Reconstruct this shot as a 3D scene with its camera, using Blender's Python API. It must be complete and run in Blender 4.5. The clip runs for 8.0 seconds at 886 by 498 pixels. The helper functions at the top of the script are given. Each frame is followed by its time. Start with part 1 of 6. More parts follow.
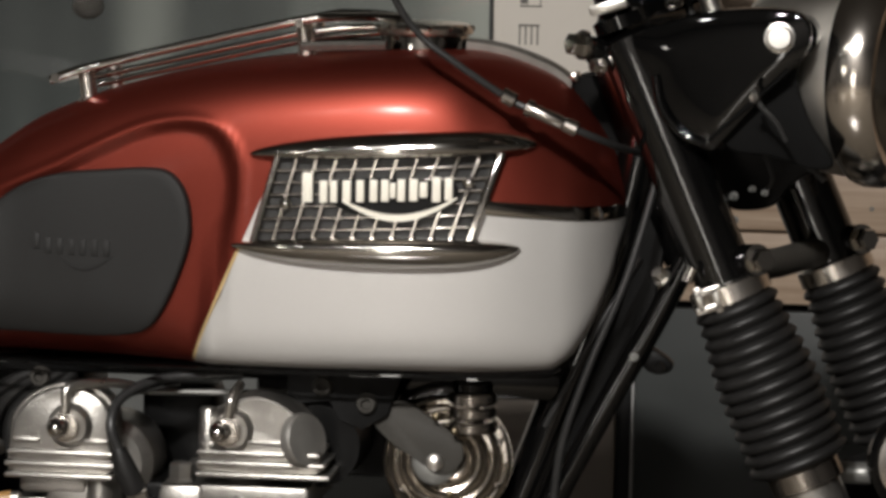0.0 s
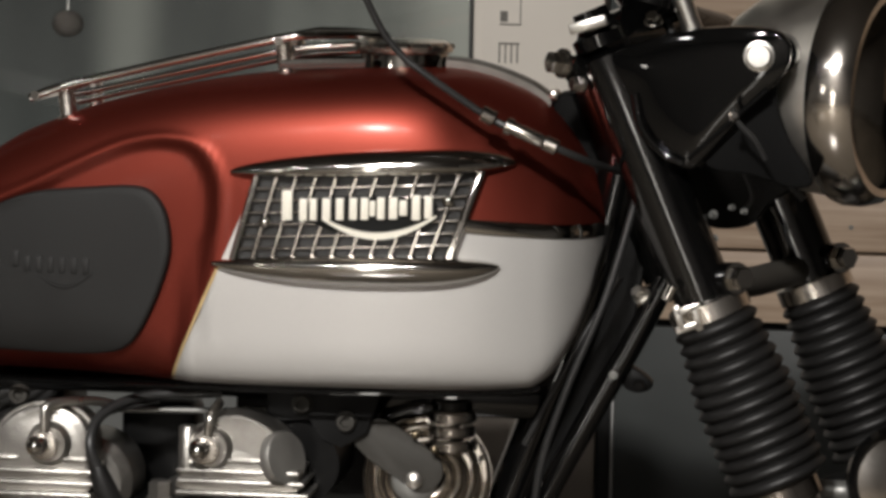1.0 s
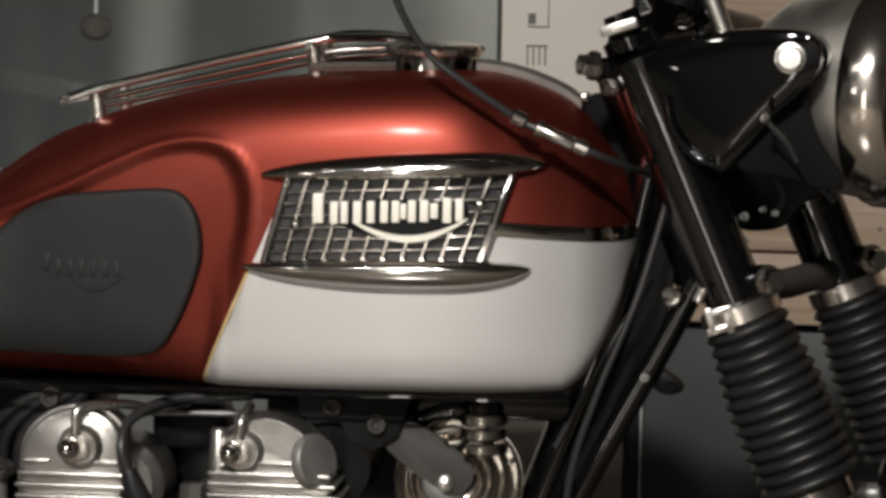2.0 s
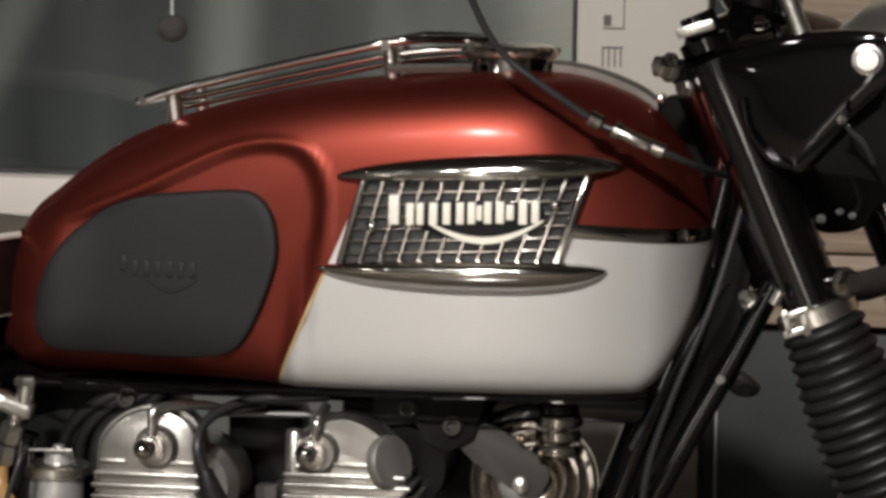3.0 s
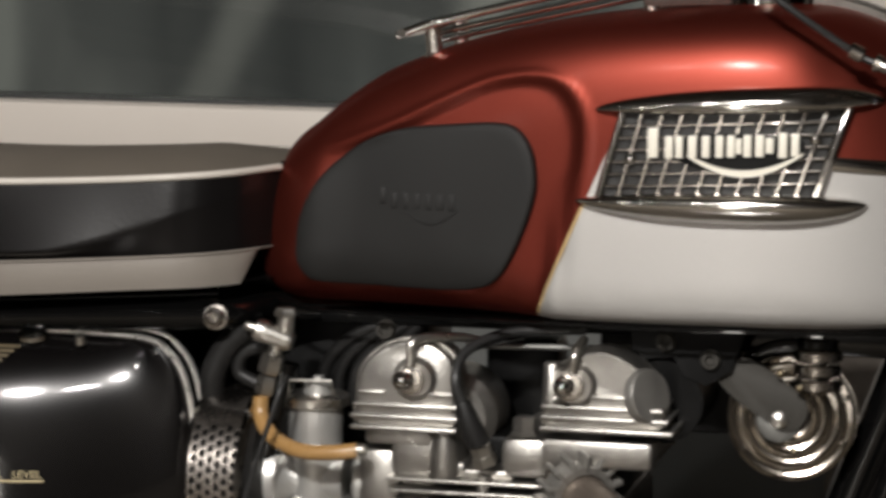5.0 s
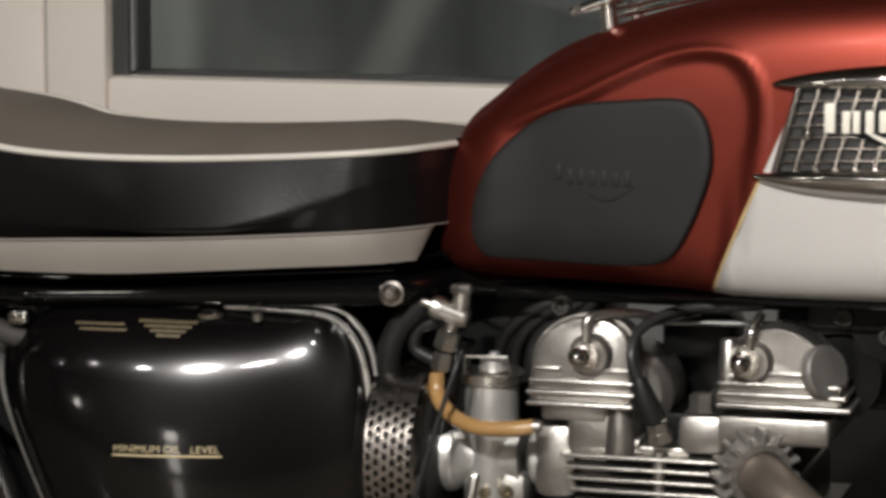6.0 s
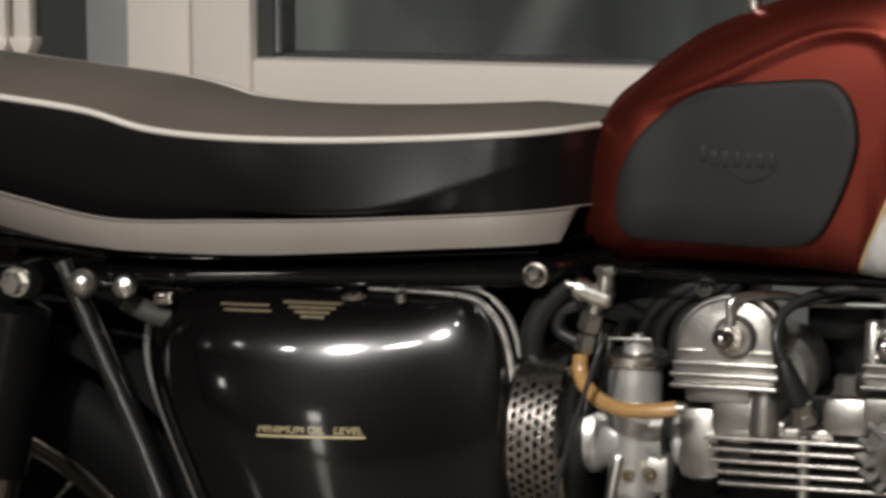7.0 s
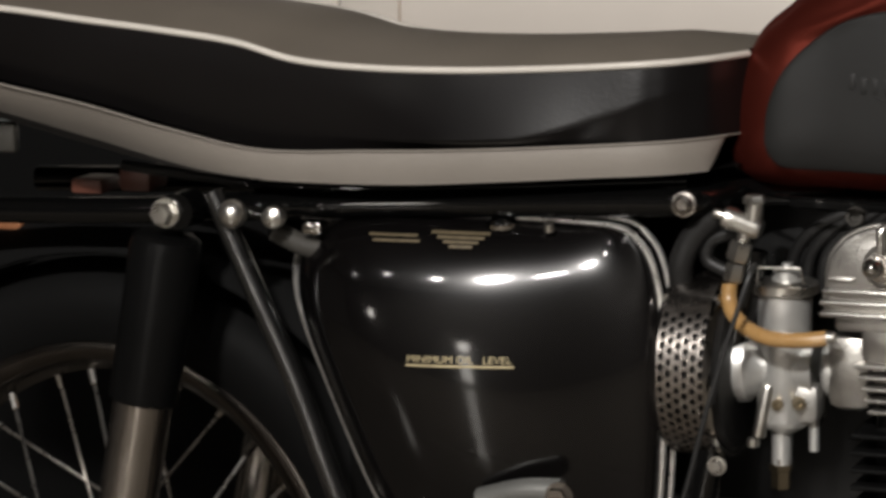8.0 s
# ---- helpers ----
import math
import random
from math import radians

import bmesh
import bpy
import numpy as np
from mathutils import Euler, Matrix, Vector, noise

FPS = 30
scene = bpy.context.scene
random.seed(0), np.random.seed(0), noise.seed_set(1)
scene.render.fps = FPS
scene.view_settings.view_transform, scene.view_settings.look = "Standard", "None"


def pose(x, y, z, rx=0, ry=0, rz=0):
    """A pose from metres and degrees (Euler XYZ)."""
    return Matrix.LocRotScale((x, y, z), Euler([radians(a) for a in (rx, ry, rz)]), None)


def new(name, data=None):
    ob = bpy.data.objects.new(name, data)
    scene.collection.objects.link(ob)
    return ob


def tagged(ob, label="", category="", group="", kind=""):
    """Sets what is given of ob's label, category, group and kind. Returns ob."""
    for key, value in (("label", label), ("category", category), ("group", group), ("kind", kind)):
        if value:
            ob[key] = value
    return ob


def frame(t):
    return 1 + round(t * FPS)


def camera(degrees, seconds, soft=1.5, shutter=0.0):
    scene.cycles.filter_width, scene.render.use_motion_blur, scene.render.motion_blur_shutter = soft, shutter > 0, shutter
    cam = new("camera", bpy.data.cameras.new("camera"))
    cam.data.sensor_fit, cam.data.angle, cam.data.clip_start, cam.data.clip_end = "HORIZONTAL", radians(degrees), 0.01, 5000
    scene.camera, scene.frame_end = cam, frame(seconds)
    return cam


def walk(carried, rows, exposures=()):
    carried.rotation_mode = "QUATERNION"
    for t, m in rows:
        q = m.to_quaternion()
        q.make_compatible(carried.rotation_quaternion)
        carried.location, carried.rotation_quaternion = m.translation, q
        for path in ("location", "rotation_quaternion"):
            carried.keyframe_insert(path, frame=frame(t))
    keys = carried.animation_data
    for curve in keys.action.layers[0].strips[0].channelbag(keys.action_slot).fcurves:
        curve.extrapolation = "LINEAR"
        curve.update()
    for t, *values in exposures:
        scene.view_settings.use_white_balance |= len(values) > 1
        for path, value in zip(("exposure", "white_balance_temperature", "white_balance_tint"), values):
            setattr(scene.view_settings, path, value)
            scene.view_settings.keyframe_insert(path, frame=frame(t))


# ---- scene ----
cam = camera(16.228, 8.0, soft=3.4, shutter=0.5)
PATH = [
    (0.0, pose(0.719, -2.550, 1.080, 83.724, -1.046, 7.088)),
    (0.5, pose(0.719, -2.550, 1.080, 83.937, -1.125, 6.839)),
    (1.0, pose(0.719, -2.550, 1.080, 84.065, -1.131, 6.719)),
    (2.5, pose(0.710, -2.550, 1.080, 84.119, -0.945, 7.698)),
    (3.0, pose(0.710, -2.550, 1.080, 84.108, -0.953, 8.470)),
    (3.5, pose(0.710, -2.550, 1.080, 83.762, -0.796, 9.203)),
    (4.0, pose(0.710, -2.550, 1.080, 83.532, -0.726, 10.403)),
    (4.5, pose(0.710, -2.550, 1.080, 83.103, -0.707, 11.674)),
    (5.0, pose(0.710, -2.550, 1.080, 82.807, -0.629, 13.225)),
    (5.2, pose(0.710, -2.550, 1.080, 82.737, -0.336, 13.906)),
    (6.3, pose(0.710, -2.550, 1.080, 82.231, -0.143, 17.186)),
    (6.5, pose(0.710, -2.550, 1.080, 82.191, -0.085, 17.644)),
    (7.0, pose(0.710, -2.550, 1.080, 82.014, 0.202, 19.051)),
    (7.5, pose(0.710, -2.550, 1.080, 81.568, 0.443, 20.522)),
    (7.7, pose(0.710, -2.550, 1.080, 81.075, 0.590, 21.050)),
    (8.0, pose(0.710, -2.550, 1.080, 80.743, 0.757, 21.730)),
]
walk(cam, PATH)

# ---- light ----
world = bpy.data.worlds.new("room_dark")
world.use_nodes = True
world.node_tree.nodes["Background"].inputs[0].default_value = (0.5, 0.55, 0.6, 1)
world.node_tree.nodes["Background"].inputs[1].default_value = 0.02
scene.world = world

FLOOR_Z = -0.02
CEIL_Z = 2.62
WALL_Y = 1.0


def ceiling_lamp(x, y, watts, radius):
    data = bpy.data.lights.new("ceiling_lamp", "AREA")
    data.shape, data.size, data.energy, data.color = "DISK", radius * 2, watts, (1.0, 0.96, 0.92)
    ob = new("ceiling_lamp_light", data)
    ob.matrix_world = pose(x, y, CEIL_Z - 0.035)
    return ob


LAMPS = [(-1.25, -3.1, 5, 0.06), (0.16, -3.2, 262, 0.14), (0.62, -3.2, 30, 0.06), (-0.50, -3.2, 18, 0.06), (-2.6, -3.4, 4, 0.05)]
for lamp in LAMPS:
    ceiling_lamp(*lamp)


# ---- materials ----
def make(name, color, rough=0.5, metal=0.0, coat=0.0, vary=0.12, scale=14.0, bump=0.0, bump_scale=250.0, rough_vary=0.1, coat_rough=0.04, spec=0.5):
    """A material with colour and gloss that vary at two scales, and a fine relief."""
    m = bpy.data.materials.new(name)
    m.use_nodes = True
    n, l = m.node_tree.nodes, m.node_tree.links
    b = n["Principled BSDF"]
    co = n.new("ShaderNodeTexCoord")
    big, fine = n.new("ShaderNodeTexNoise"), n.new("ShaderNodeTexNoise")
    big.inputs["Scale"].default_value, big.inputs["Detail"].default_value = scale, 5
    fine.inputs["Scale"].default_value, fine.inputs["Detail"].default_value = bump_scale, 4
    l.new(co.outputs["Object"], big.inputs["Vector"])
    l.new(co.outputs["Object"], fine.inputs["Vector"])
    mix = n.new("ShaderNodeMix")
    mix.data_type = "RGBA"
    mix.inputs["A"].default_value = (*[c * (1 - vary) for c in color], 1)
    mix.inputs["B"].default_value = (*[min(1, c * (1 + vary)) for c in color], 1)
    l.new(big.outputs["Fac"], mix.inputs["Factor"])
    l.new(mix.outputs["Result"], b.inputs["Base Color"])
    ran = n.new("ShaderNodeMapRange")
    ran.inputs["To Min"].default_value, ran.inputs["To Max"].default_value = max(0.02, rough - rough_vary), min(1, rough + rough_vary)
    l.new(big.outputs["Fac"], ran.inputs["Value"])
    l.new(ran.outputs["Result"], b.inputs["Roughness"])
    b.inputs["Metallic"].default_value = metal
    b.inputs["Coat Weight"].default_value = coat
    b.inputs["Specular IOR Level"].default_value = spec
    b.inputs["Coat Roughness"].default_value = coat_rough
    if bump:
        bp = n.new("ShaderNodeBump")
        bp.inputs["Strength"].default_value, bp.inputs["Distance"].default_value = bump, 0.001
        l.new(fine.outputs["Fac"], bp.inputs["Height"])
        l.new(bp.outputs["Normal"], b.inputs["Normal"])
    return m


CHROME = make("chrome", (0.55, 0.53, 0.50), 0.10, 1.0, vary=0.06, rough_vary=0.05)
CHROME_DULL = make("dull_chrome", (0.42, 0.39, 0.36), 0.22, 1.0, vary=0.15, rough_vary=0.1, bump=0.05)
ZINC = make("zinc_plate", (0.62, 0.60, 0.56), 0.3, 1.0, vary=0.2, scale=60)
ALLOY = make("cast_aluminium", (0.39, 0.376, 0.352), 0.35, 0.97, vary=0.42, scale=42, bump=0.4, bump_scale=500)
CARB_ALLOY = make("die_cast_zinc", (0.60, 0.595, 0.575), 0.36, 0.75, vary=0.18, scale=40, bump=0.3, bump_scale=500)
EXHAUST = make("heat_browned_steel", (0.18, 0.15, 0.125), 0.42, 0.7, vary=0.3, scale=25, bump=0.15)
ALLOY_DARK = make("stained_aluminium", (0.40, 0.388, 0.365), 0.45, 0.85, vary=0.3, scale=40, bump=0.3, bump_scale=500)
STEEL_GREY = make("grey_steel", (0.20, 0.20, 0.19), 0.42, 0.6, vary=0.2, scale=30)
BLACK = make("black_enamel", (0.002, 0.002, 0.002), 0.045, 0.0, vary=0.3, rough_vary=0.02)
TUBE_BLACK = make("brushed_black_enamel", (0.002, 0.002, 0.002), 0.15, 0.0, coat=0.7, coat_rough=0.06, vary=0.3, rough_vary=0.04, scale=120, spec=0.5)
CHROME_SHELL = make("hazy_chrome", (0.84, 0.79, 0.73), 0.25, 1.0, vary=0.15, rough_vary=0.08, scale=20)
OIL_BLACK = make("oil_tank_enamel", (0.0025, 0.0022, 0.0022), 0.22, 0.0, coat=0.60, vary=0.3, rough_vary=0.06, scale=9, coat_rough=0.075, spec=0.10)
LAMP_SHELL = make("swirled_chrome", (0.86, 0.80, 0.73), 0.38, 1.0, vary=0.2, rough_vary=0.12, scale=30)
STAY = make("worn_black_stay_enamel", (0.004, 0.004, 0.004), 0.24, 0.0, coat=1.0, coat_rough=0.13, vary=0.4, rough_vary=0.08, scale=90, spec=1.0)
LAMP_RIM = make("polished_rim_chrome", (0.80, 0.75, 0.69), 0.16, 1.0, vary=0.2, rough_vary=0.06, scale=35)
SHROUD = make("worn_black_shroud", (0.003, 0.003, 0.003), 0.3, 0.0, vary=0.3, spec=0.12)
BRACKET = make("dull_bracket_steel", (0.040, 0.0375, 0.033), 0.6, 0.0, vary=0.25, scale=45, bump=0.2, spec=0.2)
STRAP_DULL = make("weathered_chrome_strap", (0.13, 0.122, 0.11), 0.42, 0.6, vary=0.3, scale=60)
# pale metal: the black rim's bright highlight line is put into the colour
SEAM = make("seam_highlight", (0.70, 0.685, 0.66), 0.30, 0.9, vary=0.3, scale=90)
RIM = make("dark_chrome_rim", (0.085, 0.076, 0.069), 0.22, 1.0, vary=0.3, scale=30)
SPOKE = make("spoke_steel", (0.48, 0.465, 0.44), 0.28, 1.0, vary=0.3, scale=40)
HORN = make("browned_chrome", (0.40, 0.365, 0.32), 0.17, 1.0, vary=0.25, scale=40, rough_vary=0.08)
PIERCED = make("pierced_chrome", (0.34, 0.31, 0.285), 0.27, 1.0, vary=0.25, scale=50)
BLACK_DULL = make("black_paint_dull", (0.003, 0.003, 0.003), 0.40, 0.0, vary=0.3, bump=0.1, spec=0.13)
RUBBER = make("grey_rubber", (0.0100, 0.0098, 0.0094), 0.62, spec=0.35, vary=0.25, scale=25, bump=0.25, bump_scale=700)
GAITER = make("black_rubber", (0.0085, 0.0082, 0.008), 0.47, vary=0.3, scale=20, bump=0.2, bump_scale=500, spec=0.35)
TYRE = make("tyre_rubber", (0.004, 0.004, 0.004), 0.65, vary=0.2, bump=0.2, spec=0.06)
CABLE = make("cable_sheath", (0.016, 0.016, 0.016), 0.4, vary=0.2)
VINYL = make("black_vinyl", (0.0045, 0.0040, 0.0040), 0.31, vary=0.25, scale=9, bump=0.15, bump_scale=420, rough_vary=0.05, spec=0.22)
VINYL_GREY = make("grey_vinyl", (0.138, 0.117, 0.094), 0.55, vary=0.22, scale=11, bump=0.3, bump_scale=420)
VINYL_WHITE = make("off_white_vinyl", (0.192, 0.172, 0.150), 0.45, vary=0.16, scale=10, bump=0.2, bump_scale=420)
PIPING = make("white_piping", (0.52, 0.485, 0.435), 0.4, vary=0.06)
CREAM = make("cream_enamel", (0.80, 0.76, 0.66), 0.35, vary=0.08, scale=60)
HOSE = make("amber_hose", (0.31, 0.178, 0.066), 0.28, vary=0.2, scale=30, coat=0.4)
GOLD = make("gold_transfer", (0.46, 0.385, 0.23), 0.4, 0.3, vary=0.25, scale=160)
BRASS = make("brass", (0.27, 0.225, 0.155), 0.32, 1.0, vary=0.2, scale=60)
PIT = make("black_pit", (0.006, 0.006, 0.006), 0.6, spec=0.15)
BADGE_GROUND = make("badge_ground_paint", (0.022, 0.022, 0.022), 0.35, vary=0.3, scale=60)
GOLD_WORN = make("worn_gold_transfer", (0.10, 0.078, 0.045), 0.5, 0.2, vary=0.5, scale=200)
GOLD_LINE = make("gold_line", (0.58, 0.42, 0.20), 0.35, 0.3, vary=0.15, scale=90)
PVC = make("white_window_frame", (0.90, 0.825, 0.745), 0.42, vary=0.06, scale=5, bump=0.05)
PVC_GREY = make("grey_window_gasket", (0.30, 0.30, 0.295), 0.5, vary=0.1)
GASKET = make("dark_gasket", (0.06, 0.061, 0.060), 0.5, vary=0.15)
PAPER = make("white_board", (0.74, 0.69, 0.62), 0.6, vary=0.05, scale=6)
INK = make("dark_print", (0.14, 0.13, 0.115), 0.6)
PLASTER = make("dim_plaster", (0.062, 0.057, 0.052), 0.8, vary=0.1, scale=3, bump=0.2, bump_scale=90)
DARK_WALL = make("dark_wall", (0.035, 0.037, 0.035), 0.7, vary=0.2, scale=3, bump=0.1)
GREY_WALL = make("grey_wall", (0.13, 0.134, 0.128), 0.75, vary=0.12, scale=5, bump=0.15)
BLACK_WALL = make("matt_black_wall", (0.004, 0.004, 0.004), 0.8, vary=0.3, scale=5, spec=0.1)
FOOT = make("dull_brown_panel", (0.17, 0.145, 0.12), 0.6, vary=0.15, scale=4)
CEILING = make("ceiling_paint", (0.10, 0.095, 0.09), 0.85, vary=0.06, scale=3, bump=0.1, bump_scale=80)
FLOOR = make("floor_polished_concrete", (0.095, 0.083, 0.068), 0.14, rough_vary=0.05, vary=0.25, scale=4, bump=0.15, bump_scale=60)


def wood_material():
    m = make("pine_planks", (0.33, 0.235, 0.155), 0.5, vary=0.1, scale=3)
    n, l = m.node_tree.nodes, m.node_tree.links
    b = n["Principled BSDF"]
    co, mp, nz = n.new("ShaderNodeTexCoord"), n.new("ShaderNodeMapping"), n.new("ShaderNodeTexNoise")
    mp.inputs["Scale"].default_value = (1.5, 8, 38)
    nz.inputs["Scale"].default_value, nz.inputs["Detail"].default_value, nz.inputs["Distortion"].default_value = 3.0, 6, 0.8
    rp = n.new("ShaderNodeValToRGB")
    rp.color_ramp.elements[0].color, rp.color_ramp.elements[1].color = (0.27, 0.19, 0.13, 1), (0.45, 0.345, 0.255, 1)
    rp.color_ramp.elements[0].position, rp.color_ramp.elements[1].position = 0.3, 0.7
    l.new(co.outputs["Object"], mp.inputs["Vector"])
    l.new(mp.outputs["Vector"], nz.inputs["Vector"])
    l.new(nz.outputs["Fac"], rp.inputs["Fac"])
    l.new(rp.outputs["Color"], b.inputs["Base Color"])
    return m


WOOD = wood_material()


def glass_material():
    m = bpy.data.materials.new("window_glass")
    m.use_nodes = True
    b = m.node_tree.nodes["Principled BSDF"]
    b.inputs["Base Color"].default_value = (0.90, 0.915, 0.89, 1)
    b.inputs["Roughness"].default_value = 0.03
    b.inputs["Transmission Weight"].default_value = 1.0
    b.inputs["IOR"].default_value = 1.45
    return m


GLASS = glass_material()


def night_material():
    """The dim garden outside as a self-glowing sheet: soft upright streaks of grey and green."""
    m = bpy.data.materials.new("night_glow_backdrop")
    m.use_nodes = True
    n, l = m.node_tree.nodes, m.node_tree.links
    n.remove(n["Principled BSDF"])
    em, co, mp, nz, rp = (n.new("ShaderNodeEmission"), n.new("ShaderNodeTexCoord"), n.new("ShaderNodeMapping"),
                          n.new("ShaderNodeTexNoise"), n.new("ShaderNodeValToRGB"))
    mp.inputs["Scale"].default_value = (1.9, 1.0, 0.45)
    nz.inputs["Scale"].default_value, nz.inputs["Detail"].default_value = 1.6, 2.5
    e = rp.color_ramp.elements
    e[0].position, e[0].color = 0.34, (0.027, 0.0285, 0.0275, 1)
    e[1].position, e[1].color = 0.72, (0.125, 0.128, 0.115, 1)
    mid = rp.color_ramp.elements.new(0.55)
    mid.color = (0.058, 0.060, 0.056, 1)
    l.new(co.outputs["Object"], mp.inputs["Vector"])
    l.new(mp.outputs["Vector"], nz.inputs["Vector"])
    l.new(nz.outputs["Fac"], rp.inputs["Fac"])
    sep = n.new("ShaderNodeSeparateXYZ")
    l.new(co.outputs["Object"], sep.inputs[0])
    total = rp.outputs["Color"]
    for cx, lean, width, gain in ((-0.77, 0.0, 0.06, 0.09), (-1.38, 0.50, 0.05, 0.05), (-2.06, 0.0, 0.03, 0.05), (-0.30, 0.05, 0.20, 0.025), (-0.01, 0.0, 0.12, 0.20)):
        # a pale upright streak added to the glow, leaning with height
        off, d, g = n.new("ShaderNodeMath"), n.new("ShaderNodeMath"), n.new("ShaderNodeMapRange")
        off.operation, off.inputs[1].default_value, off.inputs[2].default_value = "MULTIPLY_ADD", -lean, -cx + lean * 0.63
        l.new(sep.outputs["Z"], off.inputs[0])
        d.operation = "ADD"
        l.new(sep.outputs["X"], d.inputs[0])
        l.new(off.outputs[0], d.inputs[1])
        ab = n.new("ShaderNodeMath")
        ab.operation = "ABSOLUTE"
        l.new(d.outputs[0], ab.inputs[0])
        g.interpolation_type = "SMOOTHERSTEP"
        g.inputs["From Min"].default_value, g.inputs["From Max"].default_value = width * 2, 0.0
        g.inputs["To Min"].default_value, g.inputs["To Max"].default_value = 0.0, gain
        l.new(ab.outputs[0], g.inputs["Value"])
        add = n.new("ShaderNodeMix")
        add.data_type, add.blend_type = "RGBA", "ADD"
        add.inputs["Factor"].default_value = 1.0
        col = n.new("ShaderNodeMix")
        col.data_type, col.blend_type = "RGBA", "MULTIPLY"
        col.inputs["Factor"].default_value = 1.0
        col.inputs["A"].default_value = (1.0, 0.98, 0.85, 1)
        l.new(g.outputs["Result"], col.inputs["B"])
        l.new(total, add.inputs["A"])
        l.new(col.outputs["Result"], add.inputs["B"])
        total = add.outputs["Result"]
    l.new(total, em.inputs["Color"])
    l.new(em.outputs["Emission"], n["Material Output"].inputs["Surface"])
    return m


NIGHT = night_material()


def tank_material():
    """Metallic red over silver, parted by a slanting edge and by the line of the chrome strip."""
    m = make("two_tone_tank_paint", (0.5, 0.5, 0.5), 0.47, 0.55, coat=0.12, vary=0.05, scale=6, rough_vary=0.05, coat_rough=0.17)
    n, l = m.node_tree.nodes, m.node_tree.links
    b = n["Principled BSDF"]
    co, sep = n.new("ShaderNodeTexCoord"), n.new("ShaderNodeSeparateXYZ")
    l.new(co.outputs["Object"], sep.inputs[0])

    def math_node(op, a, c, clamp=False):
        k = n.new("ShaderNodeMath")
        k.operation, k.use_clamp = op, clamp
        for i, v in enumerate((a, c)):
            if isinstance(v, (int, float)):
                k.inputs[i].default_value = v
            else:
                l.new(v, k.inputs[i])
        return k.outputs[0]

    x, z = sep.outputs["X"], sep.outputs["Z"]
    edge = math_node("SUBTRACT", x, math_node("ADD", math_node("MULTIPLY", math_node("SUBTRACT", z, 0.7137), 0.432), 0.2193))
    below = math_node("SUBTRACT", math_node("SUBTRACT", 0.884, math_node("MULTIPLY", x, 0.078)), z)
    silver = math_node("MULTIPLY", math_node("MULTIPLY", edge, 1500, True), math_node("MULTIPLY", below, 1500, True))
    flake = n.new("ShaderNodeTexNoise")
    flake.inputs["Scale"].default_value, flake.inputs["Detail"].default_value = 1400, 2
    l.new(co.outputs["Object"], flake.inputs["Vector"])
    red, sil, mix = n.new("ShaderNodeMix"), n.new("ShaderNodeMix"), n.new("ShaderNodeMix")
    for k, a, c in ((red, (0.150, 0.027, 0.018, 1), (0.212, 0.041, 0.028, 1)), (sil, (0.48, 0.47, 0.455, 1), (0.56, 0.55, 0.53, 1))):
        k.data_type = "RGBA"
        k.inputs["A"].default_value, k.inputs["B"].default_value = a, c
        l.new(flake.outputs["Fac"], k.inputs["Factor"])
    mix.data_type = "RGBA"
    l.new(silver, mix.inputs["Factor"])
    l.new(red.outputs["Result"], mix.inputs["A"])
    l.new(sil.outputs["Result"], mix.inputs["B"])
    l.new(mix.outputs["Result"], b.inputs["Base Color"])
    b.inputs["Specular Tint"].default_value = (0.55, 0.34, 0.28, 1)
    b.inputs["Coat IOR"].default_value = 1.5
    metal = n.new("ShaderNodeMapRange")
    metal.inputs["To Min"].default_value, metal.inputs["To Max"].default_value = 0.92, 0.52
    l.new(silver, metal.inputs["Value"])
    l.new(metal.outputs["Result"], b.inputs["Metallic"])
    return m


TANK_PAINT = tank_material()


